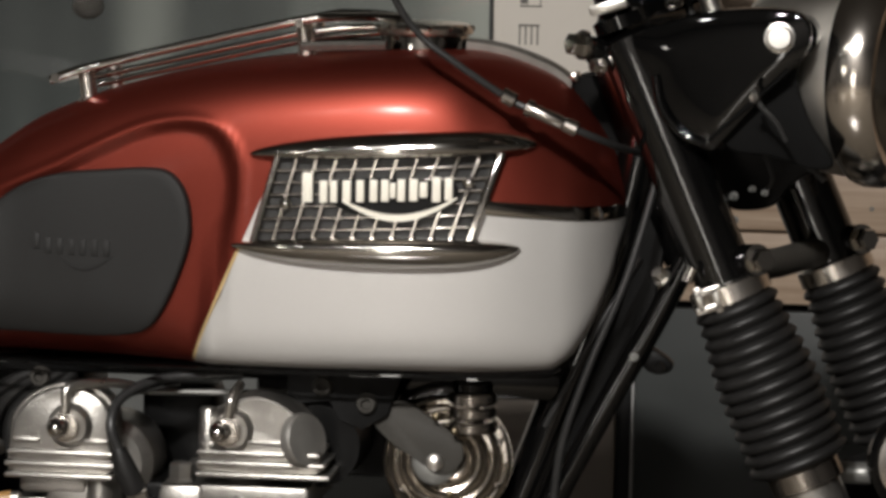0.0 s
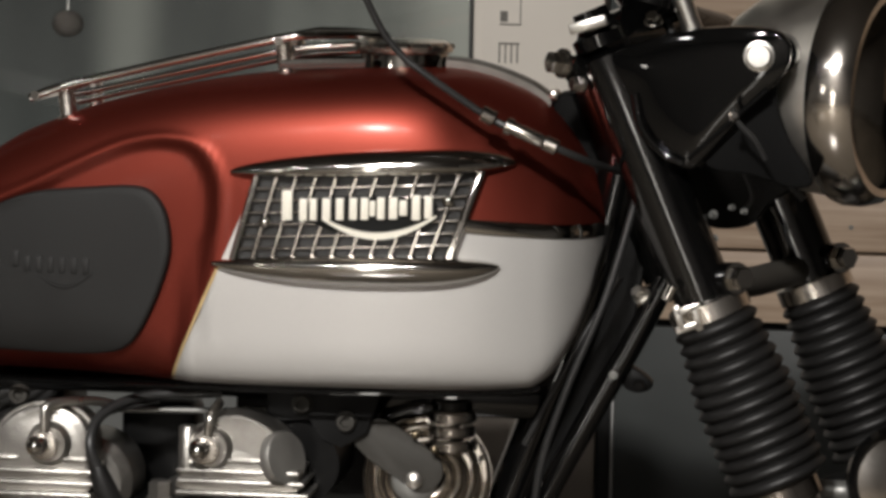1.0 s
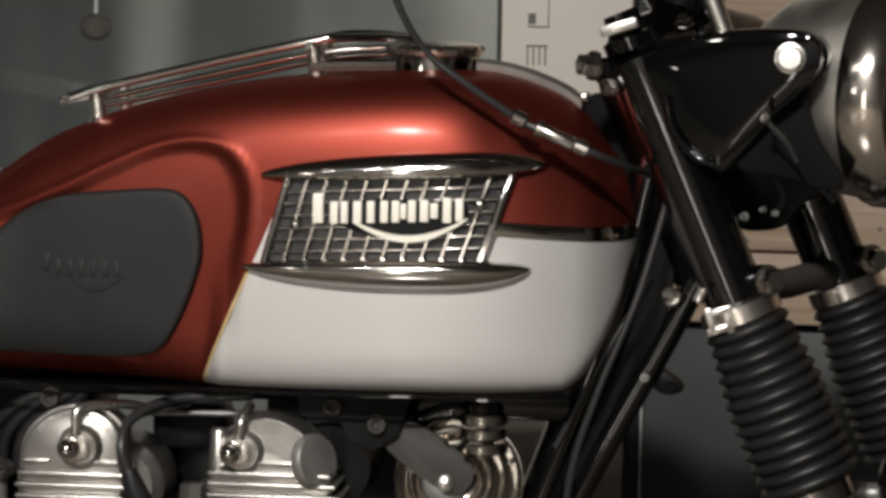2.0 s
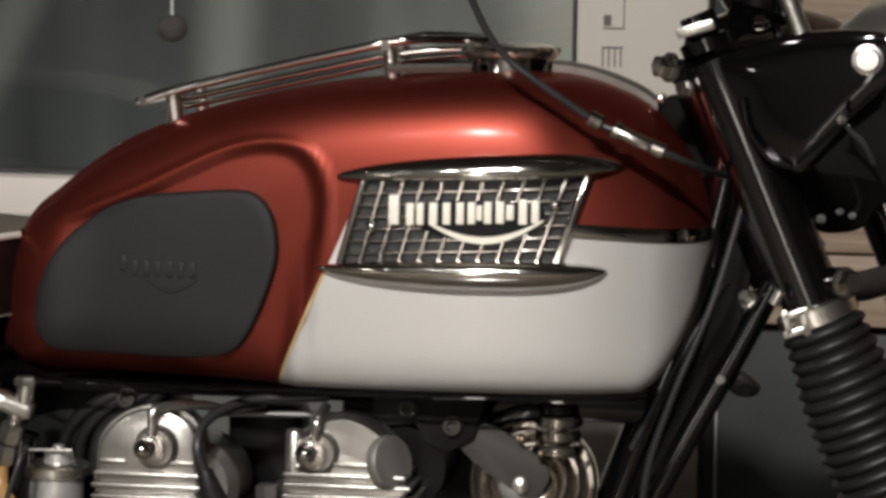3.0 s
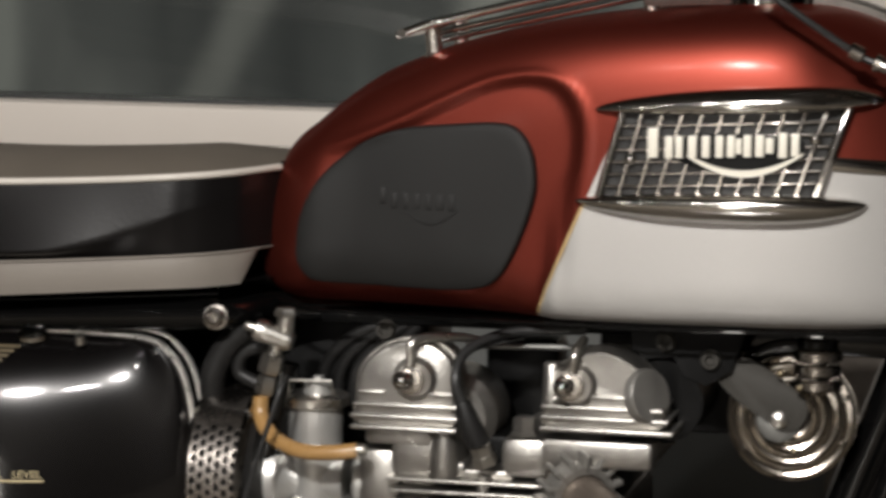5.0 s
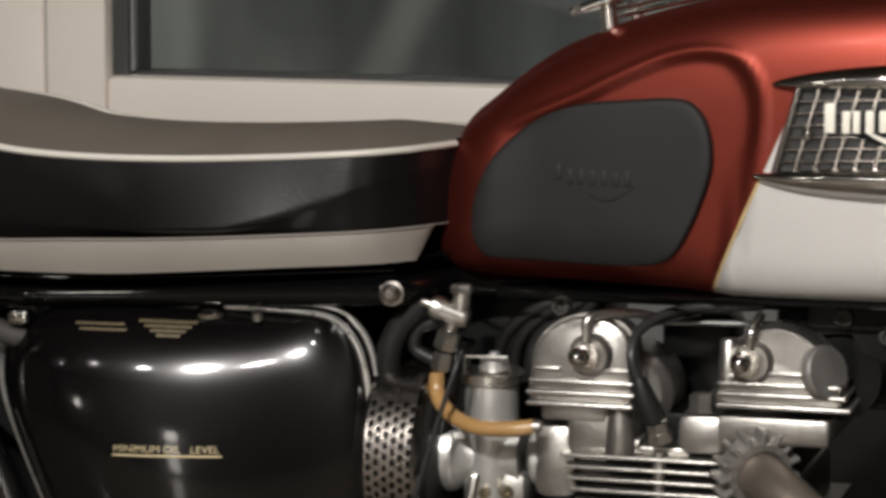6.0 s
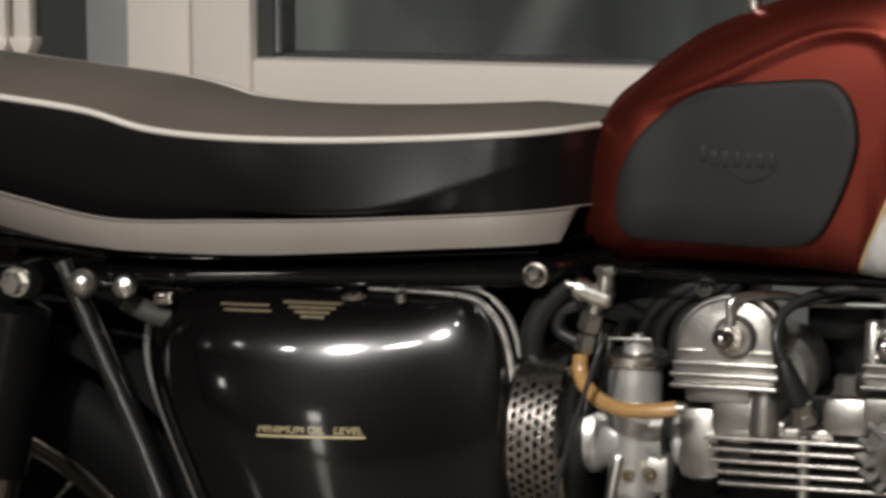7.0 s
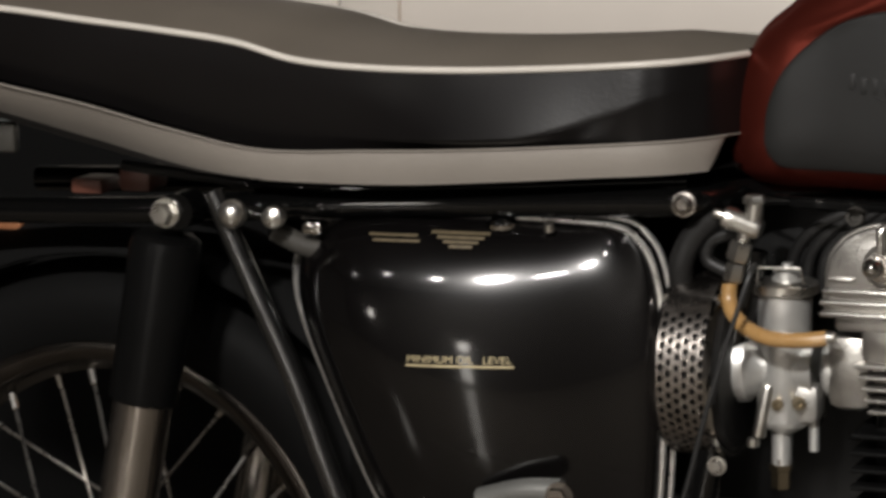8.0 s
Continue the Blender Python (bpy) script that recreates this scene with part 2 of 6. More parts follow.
# ---- mesh tools ----
class Geo:
    """Gathers vertices and faces of one mesh."""

    def __init__(self):
        self.v, self.f = [], []

    def grid(self, p, wrap_u=False, wrap_v=False, flip=False):
        p = np.asarray(p, float)
        a, b = p.shape[:2]
        o = len(self.v)
        self.v += [tuple(q) for q in p.reshape(-1, 3)]
        for i in range(a if wrap_u else a - 1):
            for j in range(b if wrap_v else b - 1):
                i2, j2 = (i + 1) % a, (j + 1) % b
                q = (o + i * b + j, o + i2 * b + j, o + i2 * b + j2, o + i * b + j2)
                self.f.append(q[::-1] if flip else q)
        return o

    def fan(self, ids):
        self.f.append(tuple(ids))

    def tube(self, pts, r, seg=12, cap=True, smooth=0):
        p = np.asarray(pts, float)
        if smooth:
            p = smooth_line(p, smooth)
        n = len(p)
        r = np.full(n, r) if np.isscalar(r) else np.interp(np.linspace(0, 1, n), np.linspace(0, 1, len(r)), r)
        t = np.gradient(p, axis=0)
        t /= np.linalg.norm(t, axis=1)[:, None]
        side = np.cross(t[0], (0.21, 0.37, 0.9))
        rings = []
        for i in range(n):
            side = side - t[i] * side.dot(t[i])
            side /= np.linalg.norm(side)
            up = np.cross(t[i], side)
            a = np.arange(seg) / seg * 2 * np.pi
            rings.append(p[i] + r[i] * (np.cos(a)[:, None] * side + np.sin(a)[:, None] * up))
        o = self.grid(rings, wrap_v=True)
        if cap:
            self.fan(range(o + seg - 1, o - 1, -1))
            self.fan(range(o + (n - 1) * seg, o + n * seg))
        return self

    def lathe(self, profile, origin, axis, seg=32, turn=0.0, ring_only=False):
        """profile: (along, radius) pairs, from the origin along the axis."""
        axis = np.asarray(axis, float) / np.linalg.norm(axis)
        s = np.cross(axis, (0, 0, 1) if abs(axis[2]) < 0.9 else (1, 0, 0))
        s /= np.linalg.norm(s)
        u = np.cross(axis, s)
        a = np.arange(seg) / seg * 2 * np.pi + turn
        ring = np.cos(a)[:, None] * s + np.sin(a)[:, None] * u
        rows = [np.asarray(origin) + axis * h + ring * max(r, 1e-5) for h, r in profile]
        o = self.grid(rows, wrap_u=ring_only, wrap_v=True)
        if ring_only:
            return self
        self.fan(range(o + seg - 1, o - 1, -1))
        self.fan(range(o + (len(rows) - 1) * seg, o + len(rows) * seg))
        return self

    def box(self, lo, hi, bevel=0.002, m=None):
        lo, hi = np.minimum(lo, hi), np.maximum(lo, hi)
        bm = bmesh.new()
        bmesh.ops.create_cube(bm, size=1)
        for q in bm.verts:
            q.co = Vector([lo[k] + (hi[k] - lo[k]) * (q.co[k] + 0.5) for k in range(3)])
        if bevel:
            bmesh.ops.bevel(bm, geom=bm.edges[:], offset=min(bevel, 0.45 * float((hi - lo).min())), segments=2, profile=0.5, affect="EDGES")
        o = len(self.v)
        bm.verts.index_update()
        self.v += [tuple(m @ q.co) if m else tuple(q.co) for q in bm.verts]
        self.f += [tuple(o + q.index for q in f.verts) for f in bm.faces]
        bm.free()
        return self

    def pillow(self, outline, surface, steps):
        """Rings shrinking from an outline in x and z to its middle; surface(x, z, s) gives y. steps: (shrink 1 to 0, lift)."""
        c = outline.mean(axis=0)
        rows = []
        for s, lift in steps:
            q = c + (outline - c) * s
            rows.append(np.stack([q[:, 0], surface(q[:, 0], q[:, 1]) - lift, q[:, 1]], 1))
        o = self.grid(rows, wrap_v=True)
        n = len(outline)
        self.fan(range(o + (len(rows) - 1) * n, o + len(rows) * n))
        return self

    def plate(self, outline, y0, y1, bevel=0.0015):
        """An outline in x and z given depth from y0 (near) to y1 (far), its near rim rounded."""
        c = outline.mean(axis=0)
        size = np.abs(outline - c).max()
        k = 1 - bevel / size
        rows = [np.insert(c + (outline - c) * s, 1, y, axis=1) for s, y in ((k, y0), (1 - (1 - k) * 0.3, y0 + bevel * 0.3), (1, y0 + bevel), (1, y1))]
        o = self.grid(rows, wrap_v=True)
        n = len(outline)
        self.fan(range(o + n - 1, o - 1, -1))
        self.fan(range(o + 3 * n, o + 4 * n))
        return self

    def ball(self, c, r, seg=18, squash=(1, 1, 1)):
        a = np.linspace(0, np.pi, seg // 2 + 1)
        b = np.arange(seg) / seg * 2 * np.pi
        p = [[(c[0] + squash[0] * r * math.sin(i) * math.cos(j), c[1] + squash[1] * r * math.sin(i) * math.sin(j), c[2] + squash[2] * r * math.cos(i)) for j in b] for i in a]
        self.grid(p, wrap_v=True)
        return self


def smooth_line(p, per=8, closed=False):
    """A curve through the points, with so many steps between each two."""
    p = np.asarray(p, float)
    n = len(p)
    q = np.vstack([p[-1], p, p[:2]]) if closed else np.vstack([2 * p[0] - p[1], p, 2 * p[-1] - p[-2]])
    out = []
    for i in range(n if closed else n - 1):
        a, b, c, d = q[i:i + 4]
        for k in range(per):
            t = k / per
            out.append(0.5 * (2 * b + (c - a) * t + (2 * a - 5 * b + 4 * c - d) * t * t + (3 * b - a - 3 * c + d) * t ** 3))
    if not closed:
        out.append(p[-1])
    return np.array(out)


def along(table, x):
    """The value at x of a smooth curve through (x, value) pairs."""
    line = smooth_line(table, 12)
    order = np.argsort(line[:, 0])
    return np.interp(x, line[order, 0], line[order, 1])


def part(name, geo, material, parent=None, label="", sharp=38):
    mesh = bpy.data.meshes.new(name)
    mesh.from_pydata(geo.v, [], geo.f)
    mesh.validate()
    mesh.update()
    bm = bmesh.new()
    bm.from_mesh(mesh)
    bmesh.ops.remove_doubles(bm, verts=bm.verts, dist=1e-6)
    bmesh.ops.recalc_face_normals(bm, faces=bm.faces)
    bm.to_mesh(mesh)
    bm.free()
    mesh.polygons.foreach_set("use_smooth", [True] * len(mesh.polygons))
    mesh.set_sharp_from_angle(angle=radians(sharp))
    mesh.materials.append(material)
    ob = new(name, mesh)
    if parent:
        ob.parent = parent
    if label:
        ob["label"] = label
    return ob


def thing(name, label, category, group="", kind=""):
    return tagged(new(name), label, category, group, kind)


def box_part(name, lo, hi, material, parent=None, label="", bevel=0.003):
    return part(name, Geo().box(np.array(lo, float), np.array(hi, float), bevel), material, parent, label)


def bolt(name, c, r, depth, parent, material=ZINC, axis=(0, -1, 0), label=""):
    """A hexagon bolt head on a washer."""
    g = Geo().lathe([(0, r * 1.25), (depth * 0.2, r * 1.25), (depth * 0.2, r * 1.2)], c, axis, 24)
    g.lathe([(depth * 0.2, r), (depth * 0.85, r), (depth, r * 0.85)], c, axis, 6)
    return part(name, g, material, parent, label)


# ---- the room ----
def structure(ob, label):
    return tagged(ob, label, kind="structure")


structure(box_part("floor", (-4.2, -4.6, FLOOR_Z - 0.1), (4.4, WALL_Y + 0.1, FLOOR_Z), FLOOR, bevel=0), "polished grey concrete floor of the room")
structure(box_part("ceiling", (-4.2, -4.6, CEIL_Z), (4.4, WALL_Y + 0.1, CEIL_Z + 0.1), CEILING, bevel=0), "dark painted ceiling")
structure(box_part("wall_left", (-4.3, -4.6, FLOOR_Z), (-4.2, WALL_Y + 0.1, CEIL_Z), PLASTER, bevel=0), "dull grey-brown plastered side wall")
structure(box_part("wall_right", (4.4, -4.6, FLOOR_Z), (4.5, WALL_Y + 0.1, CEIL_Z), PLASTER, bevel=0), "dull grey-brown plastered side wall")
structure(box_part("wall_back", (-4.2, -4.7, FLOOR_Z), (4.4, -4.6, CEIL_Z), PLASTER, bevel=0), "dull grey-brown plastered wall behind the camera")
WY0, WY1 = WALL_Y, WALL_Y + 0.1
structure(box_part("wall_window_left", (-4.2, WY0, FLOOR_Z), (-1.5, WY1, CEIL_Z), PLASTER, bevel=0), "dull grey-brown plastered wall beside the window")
structure(box_part("wall_window_below", (-0.45, WY0 + 0.004, FLOOR_Z), (0.339, WY1, 0.60), GREY_WALL, bevel=0), "grey painted wall under the window")
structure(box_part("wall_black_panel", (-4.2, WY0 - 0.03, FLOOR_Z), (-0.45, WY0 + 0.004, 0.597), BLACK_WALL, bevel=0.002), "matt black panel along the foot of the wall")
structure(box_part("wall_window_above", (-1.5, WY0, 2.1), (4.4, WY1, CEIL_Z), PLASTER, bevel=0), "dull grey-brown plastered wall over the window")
backdrop = structure(box_part("backdrop", (-9, 4.2, -0.6), (9, 4.25, 4.5), NIGHT, bevel=0), "self-glowing backdrop of a dim garden at night outside the window")


def window():
    w = tagged(new("window_1"), "white plastic window with a dark night pane", kind="structure")
    f = WY0 - 0.02
    box_part("window_frame", (-0.928, f, 0.60), (-0.842, WY1, 2.1), PVC, w, bevel=0.006)
    box_part("window_frame", (-0.838, f - 0.008, 0.705), (-0.757, WY1 - 0.02, 2.1), PVC, w, "white sash stile", bevel=0.008)
    box_part("window_frame", (-0.842, f + 0.006, 0.60), (-0.8375, WY1, 2.1), PVC_GREY, w, "grey gap between frame and sash", bevel=0)
    box_part("window_frame", (-0.757, f - 0.008, 0.705), (0.338, WY1 - 0.02, 0.783), PVC, w, "white lower rail of the sash", bevel=0.008)
    box_part("gasket", (0.334, f + 0.012, 0.783), (0.338, WY1 - 0.03, 2.1), GASKET, w, "dark rubber gasket", bevel=0.001)
    box_part("window_frame", (-0.842, f + 0.002, 0.60), (0.338, WY1, 0.702), PVC, w, "white bottom frame", bevel=0.006)
    box_part("gasket", (-0.757, f + 0.012, 0.783), (-0.735, WY1 - 0.03, 2.1), GASKET, w, "dark rubber gasket", bevel=0.002)
    box_part("gasket", (-0.7352, f + 0.020, 0.788), (-0.7318, f + 0.034, 2.1), PVC_GREY, w, "pale glazing bead", bevel=0.001)
    box_part("gasket", (-0.735, f + 0.026, 0.783), (0.334, WY1 - 0.03, 0.7865), GASKET, w, "dark rubber gasket", bevel=0.001)
    pane = box_part("pane", (-0.735, f + 0.03, 0.788), (0.334, f + 0.036, 2.1), GLASS, w, bevel=0)
    pane.visible_shadow = False


window()


def hanging_ornament():
    t = thing("hanging_ornament", "small dark round ornament hung on a pale cord behind the pane", "ornament")
    x, y, z = -0.147, 1.045, 0.957
    part("ball", Geo().ball((x, y, z), 0.019, 24, (1.0, 0.8, 0.85)), make("dark_clay", (0.03, 0.026, 0.024), 0.8, vary=0.3, spec=0.2), t)
    part("cord", Geo().tube([(x, y, z + 0.012), (x, y, 2.1)], 0.002, 8), PVC_GREY, t, "pale cord")
    return t


hanging_ornament()
structure(box_part("wall_strip", (-0.990, WY0 - 0.005, FLOOR_Z), (-0.928, WY1, 2.1), PVC_GREY, bevel=0.003), "grey painted strip beside the window frame")
structure(box_part("wall_dark", (-1.5, WY0, 0.60), (-0.990, WY1, 2.1), DARK_WALL, bevel=0), "near-black wall panel beside the window")
structure(box_part("wall_column", (0.339, WY0 - 0.012, 0.66), (0.490, WY1, 2.1), PAPER, bevel=0.004), "cream painted wall post beside the window")
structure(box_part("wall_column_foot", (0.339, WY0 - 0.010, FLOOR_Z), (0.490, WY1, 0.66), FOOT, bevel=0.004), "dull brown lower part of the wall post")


def unseen_wall_glow(m, strength, half, wide=0.06):
    """An unseen glowing panel added on a wall; m: its pose, facing along its own y; half, wide: half its height and
    width.
    """
    t = thing("unseen_wall_glow", "unseen glowing white panel added on the wall for its reflections", "lamp", "wall lamps")
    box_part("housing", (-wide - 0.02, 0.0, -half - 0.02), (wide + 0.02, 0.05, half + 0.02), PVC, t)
    glow = bpy.data.materials.new("added_panel_glow")
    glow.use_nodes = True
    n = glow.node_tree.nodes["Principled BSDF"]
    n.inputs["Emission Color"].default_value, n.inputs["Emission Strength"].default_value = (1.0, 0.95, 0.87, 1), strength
    box_part("diffuser", (-wide, 0.05, -half), (wide, 0.065, half), glow, t, "glowing white face of the added panel")
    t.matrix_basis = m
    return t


# unseen panels, added to give the black enamel its bright patch and streaks
unseen_wall_glow(pose(-2.28, -4.6, 1.22), 24.0, 0.16, 0.10)
unseen_wall_glow(pose(-0.02, -4.6, 0.80), 17.0, 0.11, 0.10)
unseen_wall_glow(pose(-0.02, -4.6, 0.32), 9.0, 0.28, 0.10)


def rack_panel():
    """The white slotted panel that hangs on the dark wall."""
    t = thing("slotted_panel", "white slotted plastic panel hung on the dark wall", "panel")
    y = WY0 - 0.03
    for x0 in np.arange(-1.25, -1.05, 0.034):
        box_part("slat", (x0, y, 0.80), (x0 + 0.024, WY0 - 0.004, 1.05), PVC, t, bevel=0.004)
    for x in np.arange(-1.25, -1.05, 0.034) + 0.012:
        o = np.array([(x - 0.0150, 0.802), (x + 0.0150, 0.802), (x + 0.0150, 0.794), (x + 0.003, 0.772), (x - 0.003, 0.772), (x - 0.0150, 0.794)])
        part("foot", Geo().plate(o, y - 0.003, WY0 - 0.002, 0.003), PVC, t)
    return t


rack_panel()


def notice():
    t = thing("notice_sheet", "white printed sheet with dark marks on the post", "notice")
    y = WY0 - 0.012
    box_part("sheet", (0.350, y - 0.003, 0.88), (0.488, y - 0.0005, 1.25), PAPER, t, bevel=0.0005)
    for x0, x1, z0, z1, label in ((0.370, 0.395, 0.9693, 0.9708, "thin dark printed line"), (0.3705, 0.379, 0.973, 0.985, ""), (0.393, 0.3942, 0.971, 1.02, ""), (0.369, 0.393, 0.947, 0.949, "")):
        box_part("printed_bar", (x0, y - 0.0045, z0), (x1, y - 0.0028, z1), INK, t, label, bevel=0)
    for k in range(4):
        x = 0.3695 + k * 0.0068
        box_part("printed_bar", (x, y - 0.0045, 0.926), (x + 0.0016, y - 0.0028, 0.9465), INK, t, bevel=0)
    return t


notice()


def plank_wall():
    w = structure(box_part("wall_planks", (0.512, WY0 + 0.02, FLOOR_Z), (4.4, WY1, 2.1), BLACK_DULL, bevel=0), "wall clad in brown horizontal pine planks")
    z = 0.6335
    while z < 2.1:
        box_part("plank", (0.512, WY0, z + 0.0015), (4.398, WY0 + 0.022, min(z + 0.083, 2.1)), WOOD, w, bevel=0.003)
        z += 0.0845
    part("knot", Geo().lathe([(0, 0.003), (0.0006, 0.003), (0.0008, 0.001)], (0.775, WY0, 0.748), (0, -1, 0), 12), INK, w, "dark knot")
    return w


plank_wall()


def glass_cabinet():
    t = thing("dark_glass_panel", "dark glass panel with a pale metal edge under the planks", "panel")
    part("glass", Geo().box(np.array((0.512, WY0 - 0.012, 0.02)), np.array((1.3, WY0 - 0.002, 0.628)), 0.001), make("dark_glass", (0.040, 0.044, 0.043), 0.40, vary=0.2, scale=4, spec=0.2), t)
    box_part("edge_strip", (0.508, WY0 - 0.016, 0.0), (0.5115, WY0 - 0.001, 0.628), PVC_GREY, t, "thin pale metal edge", bevel=0.001)
    box_part("edge_strip", (0.4915, WY0 - 0.010, 0.0), (0.508, WY0 - 0.001, 0.628), BLACK_DULL, t, "black edge", bevel=0.001)
    return t


glass_cabinet()
for x, y, watts, radius in LAMPS:
    t = thing("ceiling_downlight", "white round downlight set in the ceiling", "lamp", "ceiling downlights")
    part("ring", Geo().lathe([(0, radius + 0.03), (0.03, radius + 0.03), (0.03, radius + 0.004), (0.0, radius + 0.004)], (x, y, CEIL_Z), (0, 0, -1), 32, ring_only=True), PVC, t)

# ---- the motorcycle ----
bike = thing("motorcycle", "vintage red and silver motorcycle with black frame and chrome trim", "motorcycle")

TOP = [(-0.0450, 0.7570), (-0.0425, 0.7670), (-0.0350, 0.7820), (-0.0230, 0.8080), (-0.0083, 0.8405), (0.0164, 0.8617), (0.041, 0.8815), (0.0704, 0.9010), (0.0996, 0.914),
       (0.1385, 0.9285), (0.1867, 0.9412), (0.2347, 0.9502), (0.2824, 0.9564), (0.3299, 0.9607), (0.377, 0.964), (0.4286, 0.9645), (0.4614, 0.9592),
       (0.4942, 0.947), (0.5131, 0.934), (0.5322, 0.912), (0.550, 0.882), (0.562, 0.845)]
BOTTOM = [(-0.0450, 0.7500), (-0.0410, 0.7350), (-0.0290, 0.7190), (-0.0120, 0.7095), (0.018, 0.7075), (0.0942, 0.7065), (0.2116, 0.7075), (0.3594, 0.7085), (0.4864, 0.7105),
          (0.5155, 0.7165), (0.535, 0.742), (0.5498, 0.780), (0.5554, 0.806), (0.562, 0.830)]
WIDTH = [(-0.045, 0.083), (0.0, 0.099), (0.06, 0.110), (0.15, 0.1235), (0.27, 0.135), (0.38, 0.138), (0.46, 0.130), (0.52, 0.110), (0.562, 0.082)]
BULGE = [(-0.045, 2.6), (0.06, 3.0), (0.16, 4.0), (0.26, 5.0), (0.40, 5.0), (0.46, 3.4), (0.51, 2.5), (0.562, 2.3)]
TUCK = [(-0.045, 2.6), (0.08, 3.2), (0.18, 4.6), (0.27, 8.0), (0.562, 8.0)]
X_REAR, X_FRONT = -0.045, 0.562
RECESS = smooth_line([(-0.06, 0.80), (0.0, 0.832), (0.05, 0.845), (0.0985, 0.864), (0.1402, 0.8842), (0.1817, 0.9020), (0.2184, 0.9070), (0.2436, 0.8982),
                      (0.258, 0.8694), (0.2549, 0.8196), (0.243, 0.7739), (0.232, 0.737), (0.222, 0.700), (0.10, 0.66), (-0.06, 0.66)], 6, True)


def inside_depth(poly, x, z):
    """How far (x, z) lies inside the outline (negative outside)."""
    x, z = np.asarray(x, float), np.asarray(z, float)
    best, odd = np.full(x.shape, 9.0), np.zeros(x.shape, bool)
    a = poly
    b = np.roll(poly, -1, axis=0)
    for (x1, z1), (x2, z2) in zip(a, b):
        dx, dz = x2 - x1, z2 - z1
        t = np.clip(((x - x1) * dx + (z - z1) * dz) / (dx * dx + dz * dz + 1e-12), 0, 1)
        best = np.minimum(best, np.hypot(x - x1 - t * dx, z - z1 - t * dz))
        if abs(dz) > 1e-12:
            odd ^= ((z1 > z) != (z2 > z)) & (x < x1 + (z - z1) * dx / dz)
    return np.where(odd, best, -best)


def ease(t):
    t = np.clip(t, 0, 1)
    return t * t * (3 - 2 * t)


def tank_half(x):
    w = along(WIDTH, x)
    rear = np.clip((x - X_REAR) / 0.080, 0, 1)
    front = np.clip((X_FRONT - x) / 0.05, 0, 1)
    return w * (1 - (1 - rear) ** 1.9) ** (1 / 1.9) * (1 - (1 - front) ** 2.6) ** (1 / 2.6)


def recess(x, z):
    d = inside_depth(RECESS, x, z)
    return ease((np.asarray(x) - 0.005) / 0.07) * (0.0065 * ease((d + 0.001) / 0.011) - 0.0019 * np.exp(-((d + 0.0025) / 0.0036) ** 2))


def tank_y(x, z):
    """The tank's near side, as y (negative), at a place in x and z."""
    x, z = np.broadcast_arrays(np.asarray(x, float), np.asarray(z, float))
    zt, zb = along(TOP, x), along(BOTTOM, x)
    zm = zb + 0.36 * (zt - zb)
    up = np.clip((z - zm) / np.maximum(zt - zm, 1e-6), 0, 0.999)
    dn = np.clip((zm - z) / np.maximum(zm - zb, 1e-6), 0, 0.999)
    n, m = along(BULGE, x), along(TUCK, x)
    y = tank_half(x) * (1 - up ** n) ** (1 / n) * (1 - dn ** m) ** (1 / m)
    return -(y - recess(x, z))


def fuel_tank():
    s = np.linspace(0, 1, 190)
    s = s - 0.11 * np.sin(2 * np.pi * s)
    xs = X_REAR + 0.0004 + (X_FRONT - X_REAR - 0.0008) * s
    rows = []
    ang = np.concatenate([np.linspace(0, np.pi / 2, 22)[:-1], np.linspace(np.pi / 2, np.pi, 90)])
    for x in xs:
        zt, zb, w, n, m = (float(f) for f in (along(TOP, x), along(BOTTOM, x), tank_half(x), along(BULGE, x), along(TUCK, x)))
        zm = zb + 0.36 * (zt - zb)
        y, z = np.empty(len(ang)), np.empty(len(ang))
        for i, a in enumerate(ang):
            if a < np.pi / 2:
                y[i] = w * abs(math.sin(a)) ** (2 / m)
                z[i] = zm - (zm - zb) * abs(math.cos(a)) ** (2 / m)
            else:
                y[i] = w * abs(math.sin(a)) ** (2 / n)
                z[i] = zm + (zt - zm) * abs(math.cos(a)) ** (2 / n)
        y = np.maximum(y - recess(np.full(len(y), x), z) * np.clip(y / 0.05, 0, 1), 0)
        near = np.stack([np.full(len(y), x), -y, z], 1)
        far = near[::-1][1:-1] * (1, -1, 1)
        rows.append(np.vstack([near, far]))
    g = Geo()
    o = g.grid(rows, wrap_v=True)
    n = len(rows[0])
    g.fan(range(o + n - 1, o - 1, -1))
    g.fan(range(o + (len(rows) - 1) * n, o + len(rows) * n))
    return part("fuel_tank", g, TANK_PAINT, bike, "two-tone metallic red and silver fuel tank", sharp=60)


tank = fuel_tank()

PAD = smooth_line([(0.0133, 0.7615), (0.0166, 0.7847), (0.0284, 0.8103), (0.0472, 0.8315), (0.0752, 0.8506), (0.1079, 0.8616), (0.145, 0.8662),
                   (0.1866, 0.8692), (0.205, 0.8642), (0.2167, 0.8478), (0.2206, 0.823), (0.2171, 0.8025), (0.2081, 0.7772), (0.1968, 0.754),
                   (0.1853, 0.7399), (0.1691, 0.7333), (0.1365, 0.7303), (0.0756, 0.7304), (0.0332, 0.7312), (0.0214, 0.7364), (0.0143, 0.7477)], 6, True)


